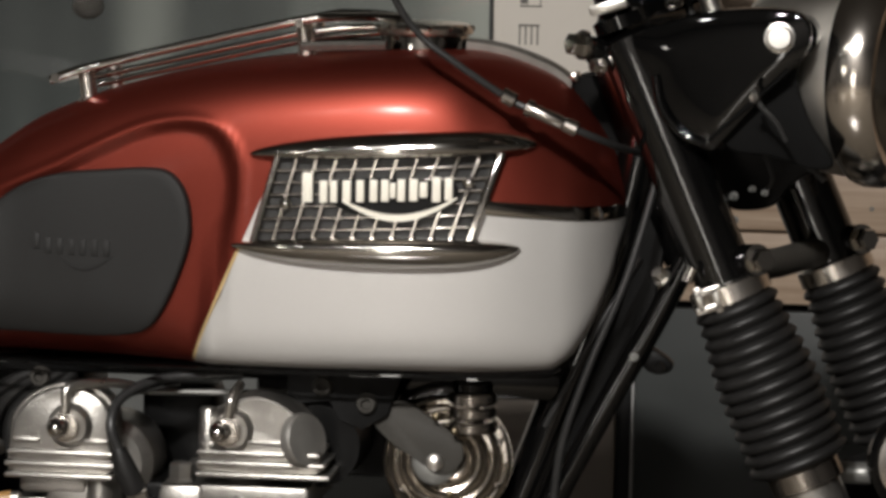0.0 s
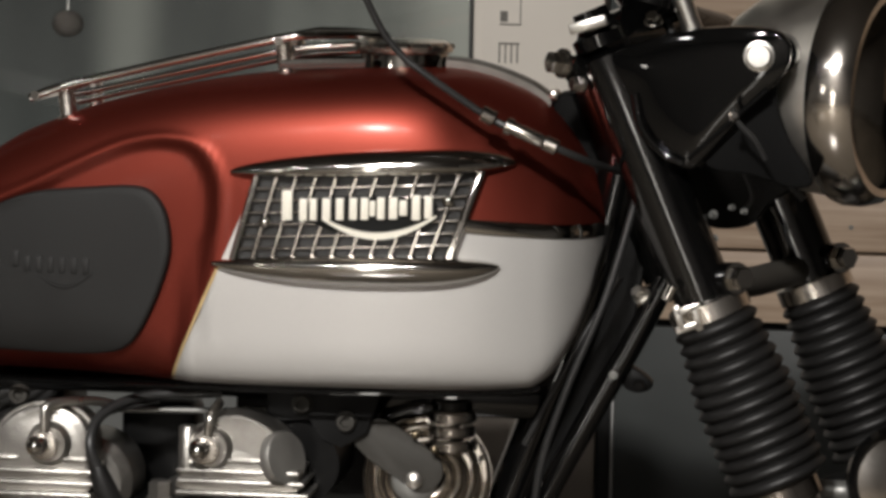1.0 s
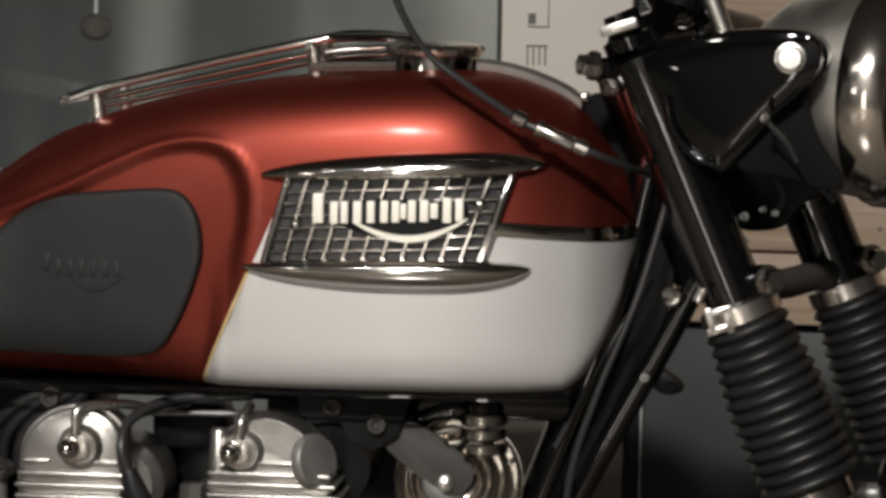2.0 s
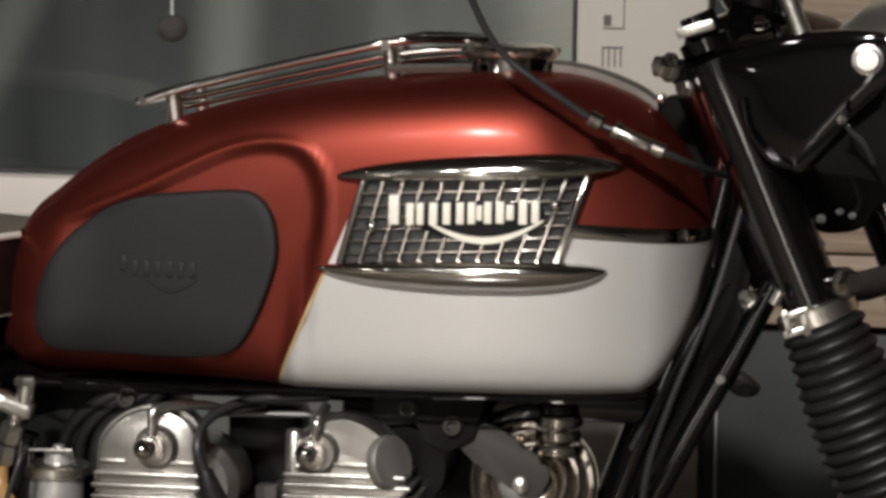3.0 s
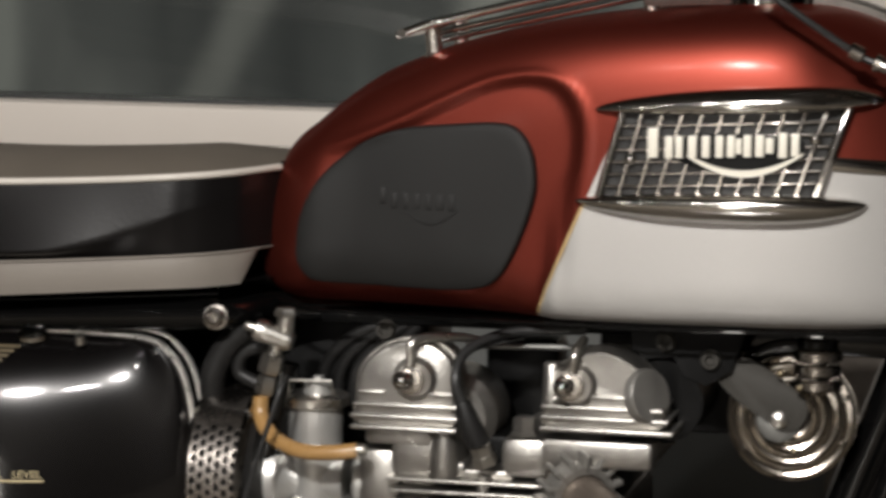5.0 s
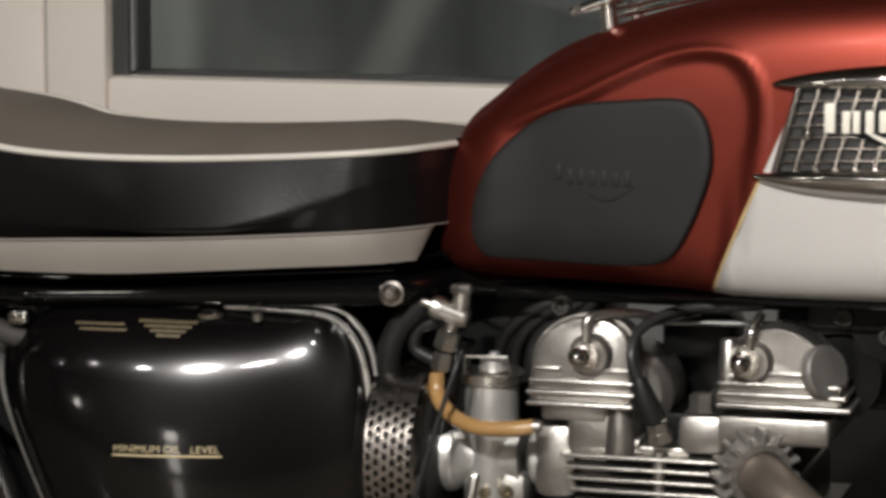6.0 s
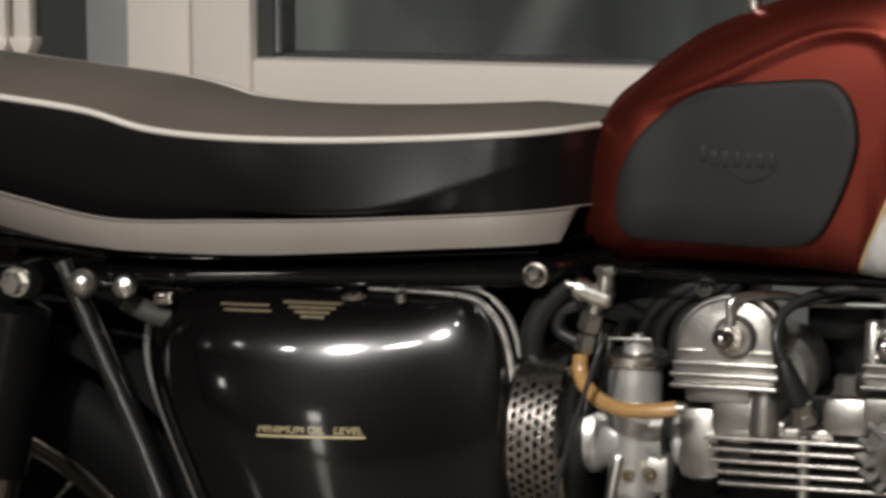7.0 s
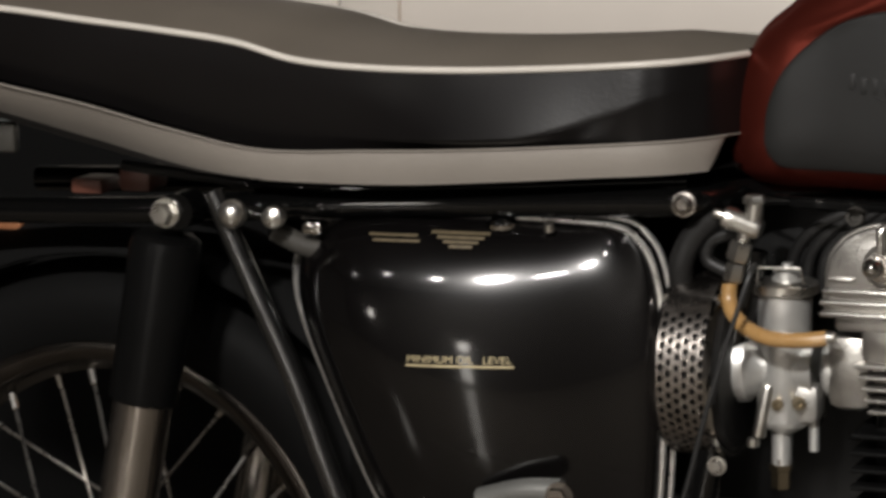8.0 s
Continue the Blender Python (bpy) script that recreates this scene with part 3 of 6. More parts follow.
def knee_pad():
    steps = [(1.0, -0.003), (1.0, 0.004), (0.992, 0.0066), (0.98, 0.008)] + [(s, 0.0085 + 0.0015 * (1 - s)) for s in np.linspace(0.965, 0.06, 16)]
    p = part("knee_pad", Geo().pillow(PAD, tank_y, steps), RUBBER, tank, "dark grey rubber knee pad with moulded emblem", sharp=50)

    def on(x, z):
        return tank_y(x, z) - 0.0095
    g = Geo()
    a = np.linspace(0.0, 1, 24)
    arc = np.stack([0.106 + 0.052 * a, np.zeros(24), 0.7985 - 0.0125 * np.sin(np.pi * a)], 1)
    arc[:, 1] = on(arc[:, 0], arc[:, 2]) - 0.0002
    g.tube(arc, [0.0003, 0.0016, 0.0003], 8)
    part("emblem_arc", g, RUBBER, p, "moulded rubber emblem arc")
    for k in range(7):
        x = 0.0915 + k * 0.0099
        z = 0.8035 + (0.0035 if k == 0 else 0)
        yy = float(on(x, z))
        part("emblem_bar", Geo().box(np.array((x - 0.0026, yy - 0.0016, z - 0.0065)), np.array((x + 0.0026, yy + 0.002, z + 0.0065)), 0.0008), RUBBER, p, "moulded rubber emblem bar")


knee_pad()


def spindle(x0, z0, x1, z1, up, down, name, label):
    """A chrome eyebrow bar, tapered to a point at both ends."""
    s = np.linspace(0, 1, 44)
    s = s - 0.10 * np.sin(2 * np.pi * s)
    rows = []
    for t in s:
        x = x0 + (x1 - x0) * t
        base = z0 + (z1 - z0) * t
        k = (1 - (1 - t / 0.55) ** 2) ** 0.6 if t < 0.55 else max(0.0, 1 - ((t - 0.55) / 0.45) ** 3.4) ** 0.62
        k = max(k, 0.03)
        a = np.arange(20) / 20 * 2 * np.pi
        hz = np.where(np.sin(a) > 0, up, down) * k
        y = float(tank_y(x, base))
        rows.append(np.stack([np.full(20, x), y - 0.004 - 0.016 * k * np.cos(a), base + hz * np.sin(a)], 1))
    g = Geo()
    g.grid(rows, wrap_v=True)
    g.fan(range(19, -1, -1))
    g.fan(range(len(rows) * 20 - 20, len(rows) * 20))
    return part(name, g, CHROME, tank, label, sharp=60)


spindle(0.2685, 0.8834, 0.4942, 0.8943, 0.0150, 0.0065, "badge_bar", "polished chrome badge bar")
spindle(0.2543, 0.8111, 0.4840, 0.8142, 0.0085, 0.0162, "badge_bar", "polished chrome badge bar")

G_TL, G_BL, G_TR, G_BR = np.array((0.2912, 0.8806)), np.array((0.2725, 0.8134)), np.array((0.4679, 0.8890)), np.array((0.4448, 0.8209))


def on_grille(u, v, lift=0.0):
    """A place on the badge's grille: u along, v up, lifted off the tank."""
    q = (G_BL * (1 - u) + G_BR * u) * (1 - v) + (G_TL * (1 - u) + G_TR * u) * v
    return q[0], float(tank_y(q[0], q[1])) - lift, q[1]


def slat(name, u0, v0, u1, v1, r, depth, lift, material, label=""):
    pts = [on_grille(u0 + (u1 - u0) * t, v0 + (v1 - v0) * t, lift) for t in np.linspace(0, 1, 9)]
    g = Geo()
    d = np.array(pts[-1]) - np.array(pts[0])
    side = np.cross(d, (0, 1, 0))
    side /= np.linalg.norm(side)
    rows = []
    for p in pts:
        p = np.array(p)
        rows.append([p - side * r + (0, depth, 0), p - side * r, p - side * r * 0.5 - (0, r * 0.6, 0), p + side * r * 0.5 - (0, r * 0.6, 0), p + side * r, p + side * r + (0, depth, 0)])
    g.grid(rows, wrap_v=True)
    g.fan(range(5, -1, -1))
    g.fan(range(len(rows) * 6 - 6, len(rows) * 6))
    return part(name, g, material, tank, label, sharp=50)


def grille():
    g = Geo()
    g.grid([[on_grille(u, v, 0.0012) for v in np.linspace(0, 1, 12)] for u in np.linspace(0, 1, 20)])
    part("badge_ground", g, BADGE_GROUND, tank, "dark recessed badge ground", sharp=60)
    for k in range(1, 11):
        slat("grille_bar", k / 11, 0.0, k / 11, 1.0, 0.0019, 0.004, 0.0055, CHROME_DULL)
    for k in range(1, 7):
        slat("grille_bar", 0.0, k / 7, 1.0, k / 7, 0.0012, 0.004, 0.0052, CHROME_DULL)
    slat("grille_edge", 0.0, -0.02, 0.0, 1.02, 0.0030, 0.007, 0.0065, CHROME, "chrome grille edge")
    slat("grille_edge", 1.0, -0.02, 1.0, 1.02, 0.0038, 0.007, 0.0065, CHROME, "chrome grille edge")
    for u, v in ((0.10, 0.46), (0.905, 0.66)):
        x, y, z = on_grille(u, v, 0.006)
        part("badge_screw", Geo().lathe([(0, 0.0048), (0.001, 0.0048), (0.0022, 0.0042), (0.0034, 0.0022), (0.0038, 0.0005)], (x, y, z), (0, -1, 0), 20), CHROME, tank, "domed chrome badge screw")
    # plain cream emblem blocks over a sweeping cream arc
    stems = [(0.3185, 0.0032, 0.0116), (0.3300, 0.0024, 0.0086), (0.3372, 0.0022, 0.0086), (0.3465, 0.0026, 0.0086), (0.3560, 0.0024, 0.0086), (0.3655, 0.0024, 0.0086),
             (0.3735, 0.0024, 0.0086), (0.3790, 0.0018, 0.0060), (0.3850, 0.0024, 0.0086), (0.3935, 0.0026, 0.0086), (0.4005, 0.0024, 0.0060), (0.4095, 0.0026, 0.0098), (0.4180, 0.0024, 0.0090)]
    for x, hw, hh in stems:
        x = 0.3135 + (x - 0.3153) * 1.12
        z = 0.8592 if hh > 0.011 else 0.8562 + 0.045 * (x - 0.33)
        y = float(tank_y(x, z)) - 0.0095
        part("emblem_bar", Geo().box(np.array((x - hw * 1.3, y - 0.003, z - hh)), np.array((x + hw * 1.3, y + 0.003, z + hh)), 0.0008), CREAM, tank, "plain cream enamel emblem bar")
    t = np.linspace(0, 1, 30)
    cx = 0.345 + 0.090 * t
    cz = 0.8500 - 0.0150 * np.sin(np.pi * t) ** 0.9 + 0.004 * t
    hw = 0.0009 + 0.0022 * np.sin(np.pi * t)
    y = tank_y(cx, cz) - 0.0095
    rows = []
    for i in range(30):
        rows.append([(cx[i], y[i] + 0.003, cz[i] - hw[i]), (cx[i], y[i] - 0.003, cz[i] - hw[i] * 0.8), (cx[i], y[i] - 0.003, cz[i] + hw[i] * 0.8), (cx[i], y[i] + 0.003, cz[i] + hw[i])])
    h = Geo()
    h.grid(rows, wrap_v=True)
    part("emblem_arc", h, CREAM, tank, "sweeping cream enamel emblem arc")
    o = smooth_line([(0.331, 0.851), (0.345, 0.8655), (0.400, 0.8675), (0.430, 0.866), (0.434, 0.852), (0.410, 0.838), (0.382, 0.8355), (0.352, 0.840)], 5, True)
    part("emblem_ground", Geo().pillow(o, tank_y, [(1.0, 0.002), (1.0, 0.0072), (0.97, 0.0078), (0.5, 0.0079), (0.1, 0.0079)]), PIT, tank, "black emblem ground")


grille()


def tank_trim():
    # chrome strip between red and silver
    xs = np.linspace(0.450, 0.5605, 26)
    rows = []
    for x in xs:
        t = (x - 0.4537) / (0.5603 - 0.4537)
        zc = 0.8460 + (0.8379 - 0.8460) * t
        row = []
        for k, lift in ((-1, -0.001), (-0.9, 0.0022), (-0.3, 0.0032), (0.3, 0.0032), (0.9, 0.0022), (1, -0.001)):
            z = zc + k * 0.0060
            row.append((x, float(tank_y(x, z)) - lift, z))
        rows.append(row)
    g = Geo()
    g.grid(rows)
    part("chrome_strip", g, CHROME, tank, "chrome strip between red and silver paint")
    # fine gold line along the slanting edge
    g = Geo()
    zs = np.linspace(0.7085, 0.806, 30)
    rows = []
    for z in zs:
        x = 0.2193 + 0.432 * (z - 0.7137)
        rows.append([(x + d, float(tank_y(x + d, z)) - 0.0004, z) for d in (-0.0013, 0.0, 0.0013)])
    g.grid(rows)
    part("pinstripe", g, GOLD_LINE, tank, "fine gold pinstripe")
    # bottom seam
    for side in (-1, 1):
        xs = np.linspace(-0.015, 0.515, 60)
        p = np.stack([xs, side * (tank_half(xs) * 0.86), along(BOTTOM, xs) - 0.001], 1)
        part("seam", Geo().tube(p, 0.0018, 8), BLACK, tank, "rolled black bottom seam")
    # centre strip ahead of the filler cap
    xs = np.linspace(0.425, 0.512, 20)
    g = Geo()
    g.grid([[(x, y, float(along(TOP, x)) + h) for y, h in ((-0.014, -0.002), (-0.0138, 0.006), (-0.011, 0.0085), (0.011, 0.0085), (0.0138, 0.006), (0.014, -0.002))] for x in xs])
    part("centre_strip", g, STRAP_DULL, tank, "chrome centre strip over the tank seam")
    part("strip_clip", Geo().lathe([(-0.013, 0.003), (-0.012, 0.0045), (0.012, 0.0045), (0.013, 0.003)], (0.514, 0, 0.9435), (0, 1, 0), 16), CHROME_DULL, tank, "rolled chrome strip end")
    # chrome straps from the rack's front posts to the filler neck
    for y in (-0.036, 0.036):
        g = Geo()
        rows = []
        for x in np.linspace(0.292, 0.362, 12):
            z = 0.9655 + 0.0025 * (x - 0.292) / 0.07
            rows.append([(x, y - 0.005, z - 0.004), (x, y - 0.0065, z), (x, y - 0.004, z + 0.003), (x, y + 0.004, z + 0.003), (x, y + 0.006, z - 0.004)])
        g.grid(rows, wrap_v=True)
        part("rack_strap", g, STRAP_DULL, tank, "flat chrome strap to the filler neck")
    # filler cap
    c = (0.3890, 0.0, 0.9680)
    n = (-0.01, 0, 1)
    cap = part("filler_cap", Geo().lathe([(0.007, 0.0375), (0.0085, 0.0400), (0.0125, 0.0405), (0.0145, 0.0392), (0.0170, 0.0340), (0.0192, 0.020), (0.0198, 0.002)], c, n, 48), CHROME_SHELL, tank, "chrome filler cap")
    part("filler_neck", Geo().lathe([(-0.012, 0.0365), (0.004, 0.0365), (0.009, 0.0355), (0.009, 0.03)], c, n, 40), CHROME, cap, "chrome filler neck")
    for a in range(14):
        b = a / 14 * 2 * math.pi
        q = (c[0] + 0.0388 * math.cos(b), 0.0388 * math.sin(b), c[2] + 0.0135)
        part("grip_notch", Geo().ball(q, 0.0028, 8), CHROME, cap)


tank_trim()


def tank_rack():
    """The chrome parcel rack on the tank: bent rails on posts."""
    for y, r in ((-0.062, 0.0037), (-0.022, 0.0028), (0.022, 0.0028), (0.062, 0.0037)):
        line = [(0.0880, y, 0.9335), (0.1176, y, 0.9440), (0.205, y, 0.9660), (0.2945, y, 0.9868), (0.318, y * 0.93, 0.9895), (0.345, y * 0.55, 0.9900), (0.372, y * 0.15, 0.9885)]
        if abs(y) < 0.05:
            low = 0.004 if y < 0 else 0.011
            line = [(0.108, y, 0.9370 - low), (0.205, y, 0.9600 - low), (0.2945, y, 0.9800 - low), (0.350, y * 0.9, 0.9860 - low)]
        part("rack_rail", Geo().tube(line, r, 12, smooth=6), CHROME, tank, "bent chrome rack rail")
    for x, z in ((0.0930, 0.9355), (0.2945, 0.9845)):
        part("rack_crossbar", Geo().tube([(x, -0.066, z), (x, 0.066, z)], 0.0038, 12), CHROME, tank, "chrome rack crossbar")
    for x, z0, z1, half in ((0.1165, 0.914, 0.941, 0.050), (0.2945, 0.952, 0.9840, 0.032)):
        for y in (-half, half):
            post = part("rack_post", Geo().lathe([(0, 0.0092), (0.004, 0.0090), (0.006, 0.0070), (z1 - z0, 0.0066)], (x + 0.002, y, z0), (-0.12, 0, 1), 20), CHROME_SHELL, tank, "short chrome rack post")


tank_rack()


# ---- seat ----
PIPE_Z = [(-0.92, 0.862), (-0.80, 0.860), (-0.6763, 0.8527), (-0.5919, 0.8444), (-0.5093, 0.8363), (-0.4445, 0.828), (-0.3915, 0.8147), (-0.3234, 0.8092),
          (-0.2361, 0.8091), (-0.1459, 0.8129), (-0.0725, 0.8176), (0.0088, 0.8224)]
BAND_Z = [(-0.92, 0.83), (-0.80, 0.810), (-0.6762, 0.7854), (-0.5919, 0.7703), (-0.5094, 0.7516), (-0.423, 0.7363), (-0.3226, 0.7385), (-0.235, 0.7421),
          (-0.1446, 0.7478), (-0.071, 0.7527), (0.0088, 0.7562)]
LOW_Z = [(-0.92, 0.800), (-0.80, 0.778), (-0.6804, 0.7533), (-0.5958, 0.7345), (-0.5129, 0.7175), (-0.4476, 0.7101), (-0.3726, 0.7092), (-0.2888, 0.7106),
         (-0.1967, 0.7167), (-0.0971, 0.7239), (0.0088, 0.7285)]
SEAT_W = [(-0.92, 0.128), (-0.6, 0.140), (-0.3, 0.140), (-0.12, 0.134), (-0.07, 0.125), (-0.042, 0.106), (-0.026, 0.085), (-0.012, 0.060)]


def seat():
    s = part("seat", Geo().box(np.array((-0.90, -0.10, 0.77)), np.array((-0.12, 0.10, 0.79)), 0.003), BLACK_DULL, bike, "dual seat with grey top, black sides and off-white trim")
    xs = np.concatenate([np.linspace(-0.92, -0.10, 96), np.linspace(-0.094, -0.012, 30)])
    zp, zb, zl, w = along(PIPE_Z, xs), along(BAND_Z, xs), along(LOW_Z, xs), along(SEAT_W, xs)
    # top cover with a gentle crown; a soft step rises behind the rider
    g, rows = Geo(), []
    for x, z, h in zip(xs, zp, w):
        crown = 0.0155 * min(1.0, max(0.02, (-0.006 - x) / 0.09)) ** 0.8
        t = np.linspace(-1, 1, 25)
        rows.append(np.stack([np.full(25, x), t * h, z + crown * (1 - np.abs(t) ** 2.1)], 1))
    g.grid(rows)
    part("top_cover", g, VINYL_GREY, s, "brownish grey vinyl top cover", sharp=80)
    for side in (-1, 1):
        p = np.stack([xs, side * (w + 0.001), zp], 1)
        part("piping", Geo().tube(p, 0.0031, 10), PIPING, s, "white piping")
        rows = []
        for x, a, b, h in zip(xs, zp, zb, w):
            t = np.linspace(0, 1, 37)
            # a crease climbs towards the tank; behind it the side falls slightly inwards
            peak = 0.88 - 0.66 * ease((x + 0.20) / 0.21)
            amp = math.exp(-((x + 0.19) / (0.12 if x < -0.19 else 0.11)) ** 2)
            swell = 0.002 + 0.29 * amp * peak * (a - b)
            low = 0.002 + 0.004 * ease((x + 0.30) / 0.2)
            wedge = np.where(t < peak, swell * (t / peak) ** 0.95, swell - (swell - low + 0.004) * (np.maximum(t - peak, 0) / (1 - peak)) ** 0.8)
            k = ease((x + 0.40) / 0.16)
            y = h + k * wedge + (1 - k) * (0.004 * np.sin(np.pi * t) - 0.013 * t)
            rows.append(np.stack([np.full(37, x), side * y, a + (b - a) * t], 1))
        g = Geo()
        g.grid(rows)
        part("side_cover", g, VINYL, s, "black vinyl side panel", sharp=80)
        rows = []
        cut = np.interp(xs, (-0.034, -0.024), (0, 1))
        for x, a, b, h, c in zip(xs, zb, zl, w, cut):
            t = np.linspace(0, 1, 7)
            b = b + (a - b) * 0.985 * c
            rows.append(np.stack([np.full(7, x), side * (h + 0.0055 - (0.002 + 0.028 * ease((-0.36 - x) / 0.25)) * t + 0.002 * np.sin(np.pi * t)), a + 0.001 + (b - a - 0.001) * t], 1))
        g = Geo()
        g.grid(rows)
        part("trim_band", g, VINYL_WHITE, s, "off-white vinyl lower trim band", sharp=80)
        p = np.stack([xs[:-4], side * (w[:-4] + 0.0068), zb[:-4] + 0.0004], 1)
        part("bead", Geo().tube(p, 0.0011, 8), VINYL_WHITE, s, "thin off-white bead")
    for x in (xs[0], xs[-1]):
        i = 0 if x == xs[0] else -1
        t = np.linspace(-1, 1, 9)
        g = Geo()
        g.grid([np.stack([np.full(9, x), t * w[i], np.full(9, z)], 1) for z in np.linspace(zl[i], zp[i] + 0.004, 5)])
        part("end_cover", g, VINYL, s)
    g = Geo()
    g.grid([[(x, y * h, z + 0.001) for y in (-1, 0, 1)] for x, z, h in zip(xs, zl, w)])
    part("seat_pan", g, BLACK_DULL, s, "black steel seat pan")


seat()


# ---- frame and running gear ----
def tube_part(name, pts, r, material=BLACK, parent=bike, label="", smooth=6, seg=16):
    return part(name, Geo().tube(pts, r, seg, smooth=smooth if len(pts) > 2 else 0), material, parent, label)


SPINE = [(0.560, 0.850), (0.598, 0.850), (0.5935, 0.814), (0.587, 0.772), (0.579, 0.741), (0.566, 0.711), (0.5366, 0.667), (0.5072, 0.618), (0.498, 0.595), (0.4605, 0.595), (0.4695, 0.617), (0.4897, 0.665), (0.5122, 0.709), (0.5302, 0.740), (0.548, 0.770), (0.5555, 0.813)]


def frame_tubes():
    f = tube_part("frame", [(0.0, 0.0, 0.715), (0.25, 0.0, 0.735), (0.50, 0.0, 0.80), (0.545, 0.0, 0.84)], 0.019, label="black enamelled steel frame")
    for y in (-0.105, 0.105):
        tube_part("seat_rail", [(0.06, y * 0.2, 0.700), (-0.015, y * 0.45, 0.7015), (-0.045, y * 0.95, 0.7005), (-0.10, y, 0.6985), (-0.40, y, 0.6835), (-0.56, y, 0.6715), (-0.78, y, 0.664)], 0.0125, parent=f)
        tube_part("seat_rail", [(-0.06, y * 0.7, 0.7135), (-0.30, y * 0.9, 0.700), (-0.45, y * 0.9, 0.698)], 0.008, parent=f)
        tube_part("stay_tube", [(-0.4675, y * 1.42, 0.6983), (-0.4343, y * 1.42, 0.6255), (-0.3933, y * 1.42, 0.5383), (-0.3527, y * 1.42, 0.435), (-0.30, y * 1.3, 0.31)], 0.0098, STAY, parent=f)
        tube_part("swinging_arm", [(-0.02, y * 0.8, 0.31), (-0.3, y * 1.0, 0.305), (-0.625, y * 1.05, 0.30)], 0.018, parent=f)
        tube_part("cradle_tube", [(0.44, y * 0.5, 0.47), (0.40, y * 1.1, 0.20), (0.30, y * 1.2, 0.15), (0.0, y * 1.2, 0.16), (-0.05, y, 0.35), (0.0, y * 0.8, 0.66)], 0.0125, parent=f)
        tube_part("stand_leg", [(-0.06, y * 1.3, 0.17), (-0.13, y * 1.7, FLOOR_Z + 0.014)], 0.013, parent=f, label="black centre stand leg")
    tube_part("downtube", [(0.575, -0.01, 0.905), (0.548, -0.01, 0.785), (0.505, -0.01, 0.665), (0.455, -0.01, 0.53), (0.44, 0, 0.47)], 0.0185, parent=f)
    tube_part("steering_head", [(0.552, 0.0, 0.955), (0.618, 0.0, 0.800)], 0.028, parent=f, seg=24)
    tube_part("brace_tube", [(0.612, -0.05, 0.800), (0.585, -0.05, 0.745), (0.545, -0.05, 0.670), (0.505, -0.05, 0.590), (0.470, -0.05, 0.50)], 0.0098, parent=f)
    tube_part("brace_tube", [(0.605, 0.05, 0.808), (0.560, 0.05, 0.770)], 0.006, parent=f)
    tube_part("brace_tube", [(0.605, 0.03, 0.782), (0.548, 0.03, 0.772)], 0.005, parent=f)
    o = smooth_line([(0.565, 0.915), (0.600, 0.835), (0.590, 0.795), (0.555, 0.772), (0.535, 0.80), (0.548, 0.86)], 4, True)
    part("gusset", Geo().plate(o, -0.012, 0.012), BLACK, f)
    o = smooth_line(SPINE, 4, True)
    part("headstock_plate", Geo().plate(o, -0.014, 0.014, 0.004), BLACK_DULL, f, "black pressed steel headstock plate")
    o = smooth_line([(0.5127, 0.9400), (0.5251, 0.9450), (0.5420, 0.9442), (0.5500, 0.9142), (0.5587, 0.8725), (0.5487, 0.8500), (0.5305, 0.8859), (0.5209, 0.9160)], 4, True)
    part("head_lug", Geo().plate(o, -0.010, 0.06, 0.004), BLACK_WALL, f, "black cast steering head lug")
    # bracket and nut beside the lower downtube
    o = smooth_line([(0.572, 0.728), (0.586, 0.727), (0.602, 0.716), (0.600, 0.708), (0.588, 0.706), (0.578, 0.712)], 4, True)
    part("bracket", Geo().plate(o, -0.05, -0.035, 0.003), BLACK_DULL, f)
    bolt("frame_nut", (0.592, -0.055, 0.7130), 0.0045, 0.006, f, BLACK)
    bolt("frame_nut", (0.572, -0.065, 0.722), 0.0030, 0.005, f, STEEL_GREY)
    bolt("frame_nut", (0.594, -0.07, 0.787), 0.0060, 0.010, f, ZINC, (-0.5, -0.6, 0.6))
    part("frame_bolt", Geo().lathe([(0, 0.0105), (0.003, 0.0105), (0.0035, 0.0082), (0.0055, 0.0084), (0.0085, 0.0074), (0.0100, 0.0050), (0.0085, 0.0040)], (-0.0500, -0.1175, 0.7006), (0.05, -1, 0.05), 28), CHROME_DULL, f, "bright domed bolt on the seat rail")
    for x, z in ((0.084, 0.690), (0.3195, 0.6905), (0.3561, 0.6774)):
        part("frame_nut", Geo().lathe([(0, 0.0085), (0.003, 0.0085), (0.007, 0.0070), (0.0072, 0.0045), (0.003, 0.0040)], (x, -0.0735, z), (0, -1, 0), 24), BRACKET, f, "dull grey sleeve nut")
    o = np.array([(0.29, 0.705), (0.385, 0.705), (0.373, 0.668), (0.352, 0.655), (0.335, 0.662), (0.325, 0.678), (0.29, 0.675)])
    part("head_steady", Geo().plate(o, -0.0735, -0.068), PIT, f, "black engine steady plate")
    part("tank_rail", Geo().box(np.array((0.36, -0.05, 0.680)), np.array((0.515, 0.05, 0.706)), 0.006), BLACK, f)
    part("tank_rail", Geo().box(np.array((0.02, -0.05, 0.690)), np.array((0.30, 0.05, 0.703)), 0.004), BLACK_DULL, f)
    # thin hanging cables along the frame
    tube_part("cable", [(0.590, -0.06, 0.88), (0.566, -0.07, 0.79), (0.535, -0.075, 0.71), (0.514, -0.07, 0.64), (0.506, -0.06, 0.55)], 0.0032, CABLE, label="grey control cable")
    tube_part("cable", [(0.575, -0.05, 0.80), (0.540, -0.06, 0.74), (0.50, -0.05, 0.66)], 0.0026, CABLE)
    return f


frame_tubes()


